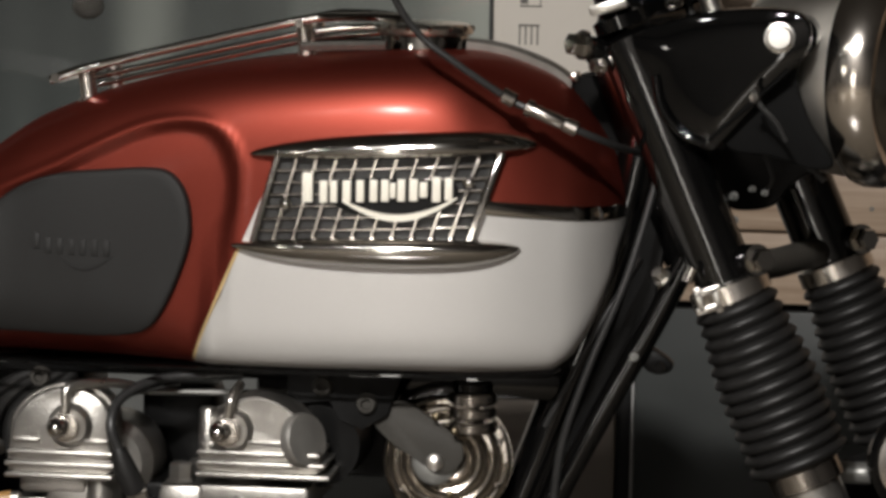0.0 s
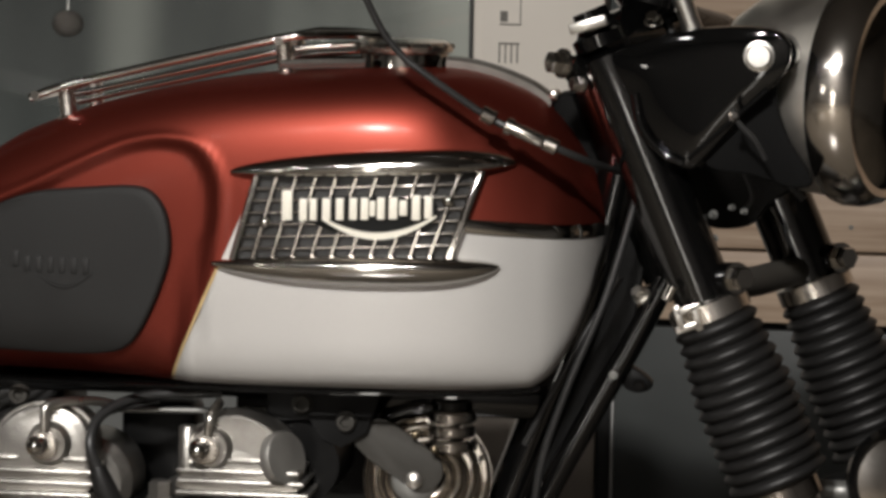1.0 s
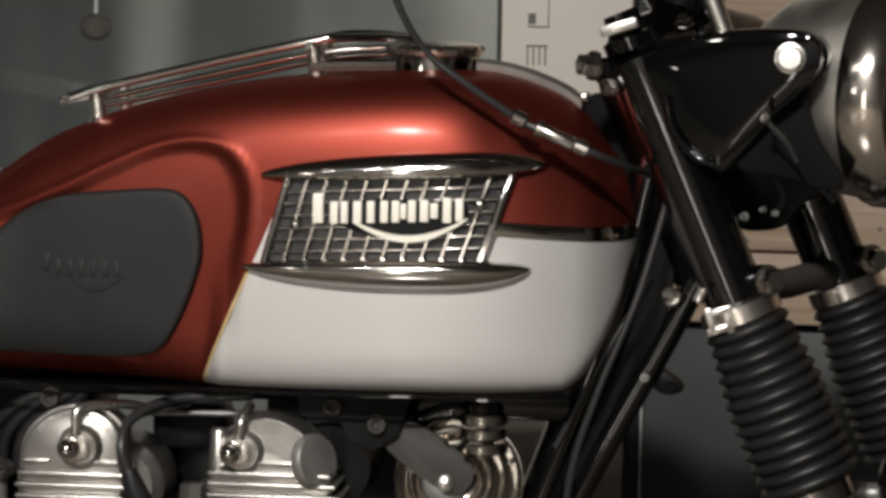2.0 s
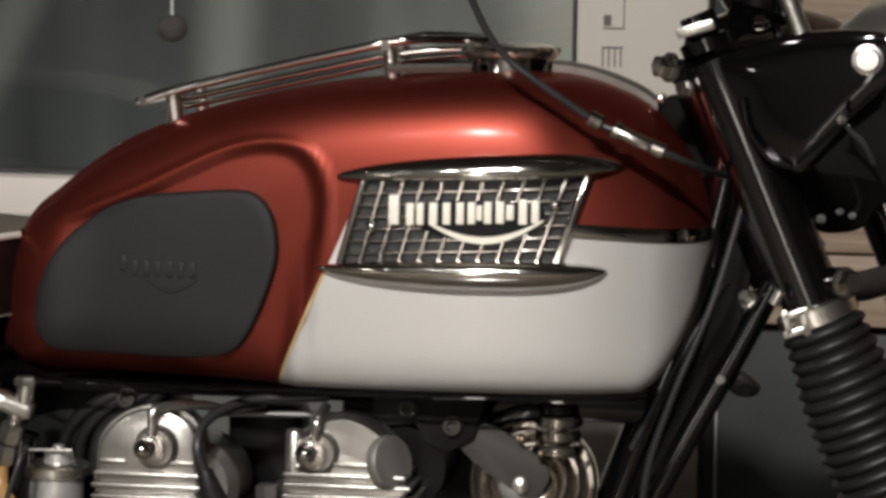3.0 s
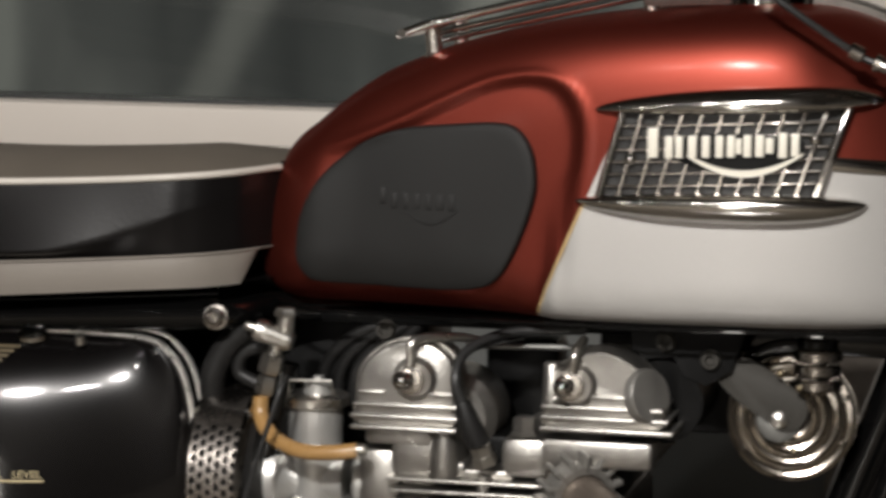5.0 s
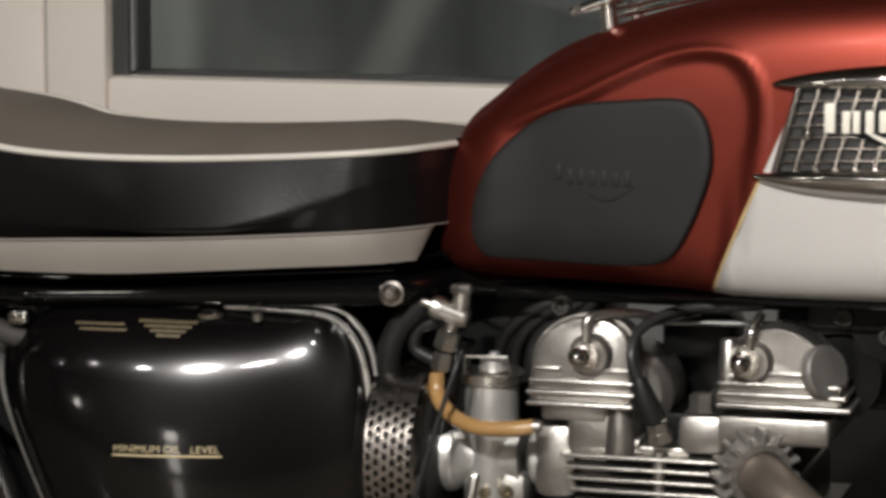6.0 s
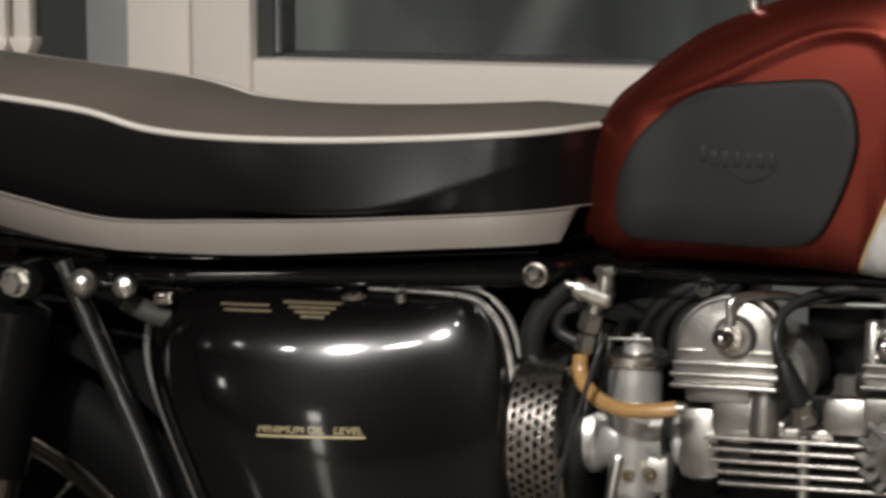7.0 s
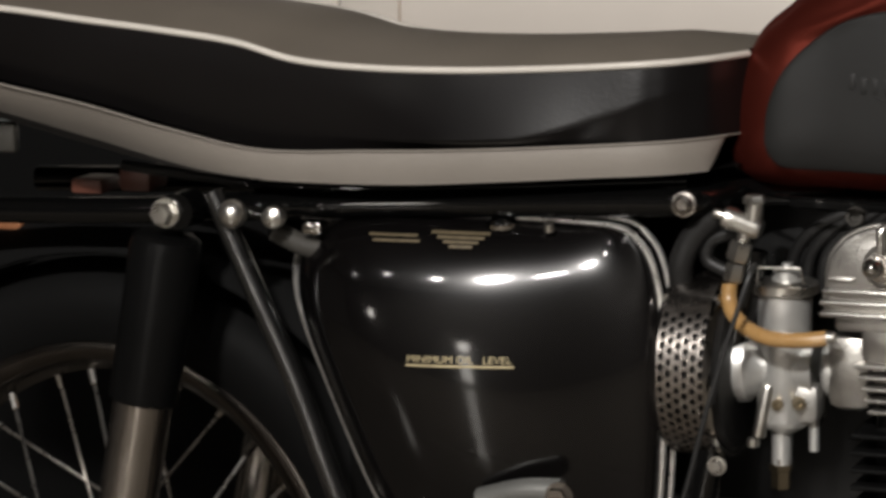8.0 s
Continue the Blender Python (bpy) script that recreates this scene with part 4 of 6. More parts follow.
def rear_shock(y):
    s = part("rear_shock", Geo().lathe([(0, 0.024), (0.004, 0.030), (0.012, 0.032), (0.152, 0.0305), (0.152, 0.027)], (-0.5115, y, 0.660), (-0.187, 0, -0.98), 32), SHROUD, bike, "black shrouded rear shock absorber")
    part("shock_body", Geo().lathe([(0.148, 0.0265), (0.36, 0.0265)], (-0.5115, y, 0.660), (-0.187, 0, -0.98), 32), CHROME_DULL, s, "brushed bright lower shock tube")
    part("shock_eye", Geo().lathe([(-0.016, 0.016), (0.016, 0.016)], (-0.495, y, 0.682), (0, 1, 0), 24), BLACK, s)


rear_shock(-0.150)
rear_shock(0.150)
bolt("shock_bolt", (-0.504, -0.166, 0.6809), 0.0105, 0.014, bike, ZINC, label="domed chrome shock bolt")
part("acorn_nut", Geo().lathe([(0, 0.0125), (0.006, 0.0125), (0.010, 0.0105), (0.0135, 0.006), (0.0145, 0.001)], (-0.443, -0.160, 0.682), (0.25, -1, 0), 24), ZINC, bike, "domed chrome nut")
part("acorn_nut", Geo().lathe([(0, 0.010), (0.006, 0.010), (0.010, 0.0085), (0.0125, 0.004), (0.013, 0.001)], (-0.4057, -0.155, 0.6803), (0.15, -1, 0), 20), ZINC, bike, "domed chrome nut")
tube_part("footrest_hanger", [(-0.443, -0.150, 0.683), (-0.425, -0.150, 0.6815), (-0.4057, -0.150, 0.680)], 0.006, BLACK)
tube_part("side_bracket", [(-0.418, -0.13, 0.664), (-0.392, -0.125, 0.651), (-0.375, -0.12, 0.648)], 0.0095, BRACKET, label="dull grey steel bracket")
part("bracket_clip", Geo().box(np.array((-0.388, -0.140, 0.6630)), np.array((-0.370, -0.120, 0.6745)), 0.003), CHROME, bike, "small bright clip")
tube_part("wiring", [(-0.60, -0.06, 0.705), (-0.50, -0.08, 0.700), (-0.42, -0.08, 0.690)], 0.005, CABLE)
part("relay_box", Geo().box(np.array((-0.622, -0.03, 0.676)), np.array((-0.590, 0.01, 0.698)), 0.004), make("reddish_plastic", (0.12, 0.045, 0.03), 0.4), bike, "reddish brown plastic relay box")
part("relay_box", Geo().box(np.array((-0.765, -0.03, 0.634)), np.array((-0.726, -0.00, 0.657)), 0.004), make("orange_plastic", (0.24, 0.10, 0.045), 0.4), bike, "orange plastic relay box")
part("relay_box", Geo().box(np.array((-0.672, -0.03, 0.672)), np.array((-0.640, 0.01, 0.686)), 0.003), bpy.data.materials["reddish_plastic"], bike, "reddish brown plastic relay box")
part("rear_light_bracket", Geo().box(np.array((-0.80, -0.06, 0.712)), np.array((-0.712, -0.05, 0.740)), 0.004), STEEL_GREY, bike)


def wheel(name, cx, cz, y, rim_r, steer=0.0, spokes=36):
    """A wire-spoked wheel: tyre, rim, hub, spokes with nipples. steer: degrees turned about the upright."""
    w = part(name, Geo().lathe([(-0.05, 0.03), (-0.045, 0.055), (-0.02, 0.06), (0.02, 0.06), (0.045, 0.055), (0.05, 0.03)], (0, 0, 0), (0, 1, 0), 36), ALLOY, bike, "wire-spoked wheel with chrome rim")
    w.matrix_basis = pose(cx, y, cz, 0, 0, steer)
    prof = [(-0.034, 0.006), (-0.036, 0.000), (-0.033, -0.010), (-0.022, -0.018), (0.0, -0.026), (0.022, -0.018), (0.033, -0.010), (0.036, 0.000), (0.034, 0.006)]
    part("rim", Geo().lathe([(a, rim_r + b) for a, b in prof + [(0.02, 0.012), (-0.02, 0.012)]], (0, 0, 0), (0, 1, 0), 96, ring_only=True), RIM, w, "dark chrome steel rim")
    tp = [(-0.030, 0.002), (-0.040, 0.018), (-0.047, 0.040), (-0.042, 0.060), (-0.026, 0.076), (0, 0.082), (0.026, 0.076), (0.042, 0.060), (0.047, 0.040), (0.040, 0.018), (0.030, 0.002)]
    part("tyre", Geo().lathe([(a, rim_r + b) for a, b in tp], (0, 0, 0), (0, 1, 0), 96, ring_only=True), TYRE, w, "black rubber tyre")
    for k in range(spokes):
        a = 2 * math.pi * (k + 0.5) / spokes
        side = -1 if k % 2 else 1
        lean = 0.62 if (k // 2) % 2 else -0.62
        p0 = (0.056 * math.cos(a - lean), side * 0.042, 0.056 * math.sin(a - lean))
        p1 = ((rim_r - 0.024) * math.cos(a), side * 0.008, (rim_r - 0.024) * math.sin(a))
        sp = part("spoke", Geo().tube([p0, p1], 0.0018, 6), SPOKE, w)
        d = np.array(p0) - np.array(p1)
        part("nipple", Geo().lathe([(0, 0.0045), (0.015, 0.0040), (0.017, 0.002)], p1, d, 8), CHROME, sp)
    return w


REAR_RIM = 0.230
wheel("rear_wheel", -0.645, 0.298, 0.0, REAR_RIM, spokes=28)


def mudguard(name, cx, cz, y, r, a0, a1, half, steer=0.0):
    rows = []
    for a in np.linspace(a0, a1, 40):
        a = radians(a)
        row = []
        for t in np.linspace(-1, 1, 13):
            rr = r - 0.035 * t * t
            row.append((rr * math.cos(a), half * t, rr * math.sin(a)))
        rows.append(row)
    g = Geo()
    g.grid(rows)
    g.grid([[(q[0] * 0.992, q[1] * 0.97, q[2] * 0.992) for q in row] for row in rows], flip=True)
    ob = part(name, g, BLACK_WALL, bike, "black painted mudguard", sharp=80)
    ob.matrix_basis = pose(cx, y, cz, 0, 0, steer)
    return ob


mudguard("rear_mudguard", -0.622, 0.300, 0.0, 0.36, 5, 175, 0.068)
part("air_box", Geo().box(np.array((-0.15, 0.0, 0.42)), np.array((0.105, 0.09, 0.71)), 0.012), BLACK_DULL, bike, "black casing behind the carburettor")
part("battery_tray", Geo().box(np.array((-0.385, -0.06, 0.40)), np.array((-0.20, 0.10, 0.67)), 0.01), BLACK_DULL, bike, "black tray behind the oil tank")


# ---- oil tank ----
OIL = smooth_line([(-0.4085, 0.622), (-0.402, 0.647), (-0.383, 0.666), (-0.3454, 0.6750), (-0.2212, 0.6775), (-0.125, 0.6752), (-0.098, 0.662), (-0.084, 0.636),
                   (-0.0775, 0.590), (-0.0764, 0.540), (-0.0800, 0.450), (-0.092, 0.38), (-0.14, 0.352), (-0.24, 0.352), (-0.30, 0.38), (-0.3375, 0.4326), (-0.3780, 0.5215), (-0.4030, 0.5850)], 6, True)


def oil_tank():
    zs = np.linspace(OIL[:, 1].min(), OIL[:, 1].max(), 160)[1:-1]
    cross = [[(OIL[k - 1] + (OIL[k] - OIL[k - 1]) * (z - OIL[k - 1, 1]) / (OIL[k, 1] - OIL[k - 1, 1]))[0]
              for k in range(len(OIL)) if (OIL[k - 1, 1] > z) != (OIL[k, 1] > z)] for z in zs]
    xa, xb = np.array([min(q) for q in cross]), np.array([max(q) for q in cross])

    def face(x, z):
        a, b = np.interp(z, zs, xa), np.interp(z, zs, xb)
        u = np.clip((2 * x - a - b) / (b - a), -1, 1)
        v = np.clip((z - 0.515) / 0.1625, -1, 1)
        return -0.10 - 0.060 * ((1 - np.abs(u) ** 2.0) * (1 - np.abs(v) ** 2.5)) ** 0.55 + 0.20 * (x + 0.235) * (1 - u ** 4)
    steps = [(1.0, -0.05)] + [(float(k), 0.0) for k in 1 - np.linspace(0, 1, 52) ** 1.5 * 0.97]
    t = part("oil_tank", Geo().pillow(OIL, face, steps), OIL_BLACK, bike, "gloss black enamelled oil tank", sharp=60)
    # welded double rims
    c = OIL.mean(axis=0)
    for k, y, r in ((1.020, -0.100, 0.0028), (1.050, -0.086, 0.0028)):
        q = c + (OIL - c) * k
        p = np.vstack([np.insert(q, 1, y, axis=1), np.insert(q[:1], 1, y, axis=1)])
        part("rim_seam", Geo().tube(p, r, 8), SEAM, t, "black rim seam with its highlight coloured in as pale metal")
    part("filler_boss", Geo().lathe([(0, 0.014), (0.004, 0.014), (0.007, 0.009)], (-0.215, -0.105, 0.674), (0, -0.2, 1), 24), CHROME, t, "chrome filler screw")
    part("filler_boss", Geo().lathe([(0, 0.005), (0.007, 0.004)], (-0.172, -0.108, 0.672), (0, -0.4, 1), 16), ZINC, t)
    return t


oil = oil_tank()


def oil_face(x, z):
    """The y of the oil tank's face."""
    hit, place, *_ = oil.ray_cast((x, -1.0, z), (0, 1, 0))
    return place[1] if hit else -0.15


def transfer(text, size, x0, z0, x1, slope, material, name, label):
    """Printed words fitted between x0 and x1, laid on the oil tank's face."""
    cu = bpy.data.curves.new(name, "FONT")
    cu.body, cu.size, cu.extrude = text, size, 0.0
    tmp = bpy.data.objects.new(name, cu)
    scene.collection.objects.link(tmp)
    bpy.context.view_layer.update()
    mesh = bpy.data.meshes.new_from_object(tmp.evaluated_get(bpy.context.evaluated_depsgraph_get()))
    bpy.data.objects.remove(tmp)
    xs = [v.co.x for v in mesh.vertices]
    k = (x1 - x0) / (max(xs) - min(xs))
    for v in mesh.vertices:
        x = x0 + (v.co.x - min(xs)) * k
        z = z0 + v.co.y + slope * (x - x0)
        v.co = (x, oil_face(x, z) - 0.0006, z)
    mesh.materials.append(material)
    ob = new(name, mesh)
    ob.parent, ob["label"] = oil, label
    return ob


transfer("MINIMUM OIL   LEVEL", 0.0088, -0.2805, 0.5628, -0.1925, 0.0, GOLD, "level_lettering", "gold transfer lettering")


def face_bar(x0, x1, z0, slope, half, name, label, material=GOLD):
    rows = []
    for x in np.linspace(x0, x1, 14):
        z = z0 + slope * (x - x0)
        rows.append([(x, oil_face(x, z + d) - 0.0006, z + d) for d in (-half, half)])
    g = Geo()
    g.grid(rows)
    part(name, g, material, oil, label)


face_bar(-0.2818, -0.1905, 0.5602, 0.0, 0.0009, "level_line", "gold level line")
for k in range(2):
    face_bar(-0.3268 + 0.005 * k, -0.283 + 0.003 * k, 0.6660 - 0.0042 * k, 0.0, 0.0010, "printed_bar", "worn gold printed bar", GOLD_WORN)
for k in range(4):
    face_bar(-0.272 + 0.006 * k, -0.222 - 0.004 * k, 0.6690 - 0.0036 * k, -0.02, 0.0012, "printed_bar", "worn gold printed bar", GOLD_WORN)


# ---- engine ----
engine = part("engine", Geo().box(np.array((-0.02, -0.11, 0.17)), np.array((0.36, 0.13, 0.40)), 0.03), ALLOY, bike, "air-cooled twin engine in cast aluminium")
part("cylinder_block", Geo().box(np.array((0.105, -0.095, 0.39)), np.array((0.285, 0.095, 0.555)), 0.01), BLACK_DULL, engine, "black finned cylinder block")
for k in range(9):
    part("barrel_fin", Geo().box(np.array((0.090, -0.112, 0.395 + 0.0145 * k)), np.array((0.300, 0.112, 0.399 + 0.0145 * k)), 0.0015), BLACK_DULL, engine)


def cylinder_head():
    h = part("cylinder_head", Geo().box(np.array((0.110, -0.070, 0.53)), np.array((0.280, 0.070, 0.605)), 0.006), BLACK_DULL, engine, "cast aluminium cylinder head with fins")
    z = 0.5335
    for k in range(5):
        x1 = 0.262 if k > 1 else 0.268
        part("head_fin", Geo().box(np.array((0.094 + 0.003 * (4 - k), -0.118, z)), np.array((x1, 0.118, z + 0.0034)), 0.0014), ALLOY, h)
        z += 0.0094
    part("fin_boss", Geo().lathe([(0, 0.0055), (0.052, 0.0055)], (0.1765, -0.112, 0.527), (0, 0, 1), 14), ALLOY, h)
    # inlet side port and pillar castings under the rocker boxes
    part("inlet_port", Geo().lathe([(0, 0.026), (0.01, 0.026), (0.02, 0.022), (0.06, 0.024)], (0.068, -0.072, 0.563), (1, 0, 0), 24), ALLOY, h)
    part("port_flange", Geo().box(np.array((0.066, -0.104, 0.531)), np.array((0.106, -0.040, 0.596)), 0.012), ALLOY, h)
    part("casting", Geo().box(np.array((0.076, -0.112, 0.600)), np.array((0.132, 0.10, 0.6135)), 0.004), ALLOY, h)
    part("casting", Geo().box(np.array((0.0960, -0.110, 0.572)), np.array((0.1560, 0.09, 0.6150)), 0.009), ALLOY, h)
    part("casting", Geo().lathe([(0, 0.0125), (0.004, 0.0135), (0.040, 0.0105), (0.047, 0.0085)], (0.1425, -0.105, 0.575), (0, 0, 1), 24), ALLOY, h)
    part("casting", Geo().box(np.array((0.100, -0.108, 0.574)), np.array((0.160, 0.09, 0.588)), 0.005), ALLOY, h)
    part("casting", Geo().box(np.array((0.1905, -0.116, 0.578)), np.array((0.2330, 0.10, 0.6128)), 0.010), ALLOY, h)
    part("casting", Geo().box(np.array((0.225, -0.117, 0.590)), np.array((0.316, 0.10, 0.6130)), 0.004), ALLOY, h)
    part("casting", Geo().box(np.array((0.225, -0.098, 0.575)), np.array((0.250, 0.10, 0.602)), 0.006), ALLOY, h)
    part("casting", Geo().box(np.array((0.145, -0.105, 0.574)), np.array((0.200, 0.09, 0.582)), 0.003), ALLOY, h)
    part("rear_cover", Geo().box(np.array((0.150, 0.01, 0.600)), np.array((0.214, 0.06, 0.674)), 0.008), BLACK_DULL, h, "black coil housing")
    part("rear_cover", Geo().box(np.array((0.248, 0.01, 0.600)), np.array((0.372, 0.06, 0.690)), 0.008), BLACK_DULL, h, "black coil housing")
    for x, z, s in ((0.1415, 0.6110, 0.0078), (0.2088, 0.6125, 0.0100)):
        part("head_bolt", Geo().lathe([(0, s * 1.2), (0.003, s * 1.2), (0.003, s), (0.014, s), (0.016, s * 0.8)], (x, -0.104, z), (0, 0, 1), 6), ALLOY, h, "hexagon head bolt")
    return h


head = cylinder_head()


def rocker_box(outline, fins, name, nut, pipe):
    """A rocker box: domed casting across the engine with base fins, spindle nut and oil pipe."""
    r = part(name, Geo().plate(outline, -0.118, -0.072, 0.004), ALLOY, engine, "domed cast aluminium rocker box", sharp=30)
    for x0, x1, z in fins:
        part("base_fin", Geo().box(np.array((x0, -0.125, z)), np.array((x1, -0.060, z + 0.0042)), 0.0018), ALLOY, r)
    x, z = nut
    part("spindle_boss", Geo().lathe([(0, 0.0185), (0.004, 0.0180), (0.008, 0.0145)], (x + 0.006, -0.117, z - 0.001), (0, -1, 0), 28), ALLOY, r)
    part("banjo", Geo().lathe([(0, 0.0115), (0.009, 0.0115), (0.0095, 0.009)], (x + 0.004, -0.124, z - 0.001), (0, -1, 0), 24), CHROME_DULL, r)
    part("dome_nut", Geo().lathe([(0, 0.0088), (0.005, 0.0088), (0.009, 0.0078), (0.013, 0.0050), (0.0145, 0.001)], (x, -0.133, z), (0, -1, 0), 20), CHROME, r, "domed chrome spindle nut")
    part("oil_pipe", Geo().tube(pipe, 0.0040, 12, smooth=6), ZINC, r, "thin chrome oil feed pipe")
    return r


def ledges(box, spans):
    """Short cast ribs on a rocker box's face."""
    for x0, x1, z in spans:
        part("face_rib", Geo().box(np.array((x0, -0.1225, z)), np.array((x1, -0.112, z + 0.0034)), 0.0015), ALLOY, box)


R1 = smooth_line([(0.0700, 0.640), (0.0725, 0.660), (0.0840, 0.6755), (0.1010, 0.6850), (0.1200, 0.6875), (0.1370, 0.6835), (0.1490, 0.6730), (0.1530, 0.655), (0.1530, 0.640), (0.1515, 0.6165), (0.110, 0.6155), (0.0715, 0.6165)], 5, True)
in_box = rocker_box(R1, [(0.0685, 0.1565, 0.6330), (0.0665, 0.1575, 0.6235), (0.0665, 0.1565, 0.6140)], "rocker_box", (0.1140, 0.6585),
                    [(0.1180, -0.128, 0.661), (0.1185, -0.129, 0.675), (0.1215, -0.126, 0.690), (0.150, -0.10, 0.6905), (0.17, -0.08, 0.684)])
part("box_tunnel", Geo().lathe([(-0.066, 0.030), (-0.058, 0.038), (-0.01, 0.039), (0.002, 0.034), (0.006, 0.02)], (0.140, -0.01, 0.619), (0, 1, 0), 36), ALLOY, in_box, "rounded tunnel of the rocker box")
c = R1.mean(axis=0)
q = c + (R1 - c) * 1.035
part("box_rim", Geo().tube(np.insert(q[np.arange(-6, 36)], 1, -0.104, axis=1), 0.0022, 8), ALLOY, in_box, "cast rim round the rocker box")
ledges(in_box, ((0.0725, 0.0950, 0.6435), (0.1300, 0.1520, 0.6435)))
R2 = smooth_line([(0.2262, 0.640), (0.2265, 0.664), (0.2420, 0.6745), (0.2556, 0.6830), (0.2740, 0.6865), (0.2920, 0.6810), (0.3080, 0.6700), (0.3180, 0.6560), (0.3230, 0.640), (0.3240, 0.6250), (0.280, 0.6235), (0.2270, 0.6235)], 5, True)
ex_box = rocker_box(R2, [(0.2255, 0.326, 0.6385), (0.2255, 0.330, 0.6300), (0.2245, 0.334, 0.6205)], "rocker_box", (0.2465, 0.6600),
                    [(0.2500, -0.128, 0.662), (0.2525, -0.129, 0.674), (0.2545, -0.128, 0.6865), (0.256, -0.10, 0.693)])
ledges(ex_box, ((0.2290, 0.2400, 0.6455), (0.2660, 0.3120, 0.6480)))
part("box_pillar", Geo().lathe([(0, 0.0078), (0.034, 0.0075), (0.036, 0.006)], (0.2335, -0.115, 0.640), (0, 0, 1), 16), ALLOY, ex_box)
part("inspection_cap", Geo().lathe([(0, 0.022), (0.006, 0.0225), (0.009, 0.021), (0.010, 0.010)], (0.3080, -0.1150, 0.6515), (0.80, -0.55, 0.22), 32), ALLOY_DARK, ex_box, "round inspection cap")
part("box_tunnel", Geo().lathe([(-0.05, 0.02), (-0.05, 0.034), (0.02, 0.036)], (0.316, -0.02, 0.640), (0, 1, 0), 32), BLACK_DULL, ex_box)
tube_part("stay_rod", [(0.150, -0.060, 0.6775), (0.25, -0.060, 0.680), (0.365, -0.060, 0.685)], 0.0026, STEEL_GREY, label="thin steel stay rod", smooth=2)
# spark plug with its black cap and lead
cap = part("plug_cap", Geo().tube([(0.1605, -0.122, 0.6405), (0.1655, -0.122, 0.626), (0.1735, -0.116, 0.606)], [0.0062, 0.0092, 0.0098], 16), GAITER, engine, "black rubber spark plug cap")
part("spark_plug", Geo().lathe([(0, 0.0088), (0.008, 0.0088), (0.009, 0.0105), (0.017, 0.0105)], (0.1745, -0.115, 0.604), (0.25, 0.2, -0.95), 6), ZINC, engine)
tube_part("plug_lead", [(0.1605, -0.122, 0.640), (0.1545, -0.122, 0.660), (0.1600, -0.105, 0.680), (0.190, -0.08, 0.693), (0.25, -0.06, 0.695)], 0.0042, CABLE, label="black spark plug lead")
tube_part("wiring", [(0.16, -0.115, 0.636), (0.150, -0.115, 0.655), (0.158, -0.10, 0.678), (0.20, -0.07, 0.688)], 0.0022, CABLE)
# wiring and hoses in the dark behind the carburettor
for k in range(4):
    tube_part("breather_hose", [(0.02 + 0.012 * k, -0.03, 0.60), (0.022 + 0.014 * k, -0.035, 0.650), (0.055 + 0.014 * k, -0.04, 0.682), (0.11, -0.04, 0.697)], 0.0055, GAITER, label="black rubber hose")
tube_part("breather_hose", [(-0.03, -0.09, 0.690), (-0.052, -0.09, 0.668), (-0.062, -0.09, 0.640), (-0.06, -0.08, 0.60)], 0.0105, GAITER)
tube_part("breather_hose", [(-0.005, -0.085, 0.675), (-0.034, -0.085, 0.668), (-0.040, -0.085, 0.650), (-0.022, -0.085, 0.640)], 0.006, GAITER)
# exhaust with finned clamp
pipe = tube_part("exhaust_pipe", [(0.236, -0.085, 0.578), (0.262, -0.122, 0.566), (0.300, -0.152, 0.545), (0.350, -0.168, 0.500), (0.385, -0.172, 0.42), (0.37, -0.17, 0.26), (0.28, -0.165, 0.15), (0.0, -0.17, 0.12), (-0.6, -0.18, 0.15)], 0.0205, EXHAUST, label="heat-browned chrome exhaust pipe")
AXIS = Vector((0.60, -0.77, -0.20)).normalized()
FACE = AXIS.to_track_quat("X", "Z").to_matrix().to_4x4()
for k in range(15):
    m = Matrix.Translation((0.2560, -0.114, 0.5690)) @ FACE @ Matrix.Rotation(2 * math.pi * k / 15, 4, "X")
    part("clamp_fin", Geo().box(np.array((-0.011, -0.0022, 0.020)), np.array((0.011, 0.0022, 0.0365)), 0.0015, m), ALLOY_DARK, pipe, "finned alloy exhaust clamp")
part("clamp_ring", Geo().lathe([(-0.011, 0.021), (-0.011, 0.027), (0.011, 0.027), (0.011, 0.021)], (0.2560, -0.114, 0.5690), AXIS, 28, ring_only=True), ALLOY_DARK, pipe)


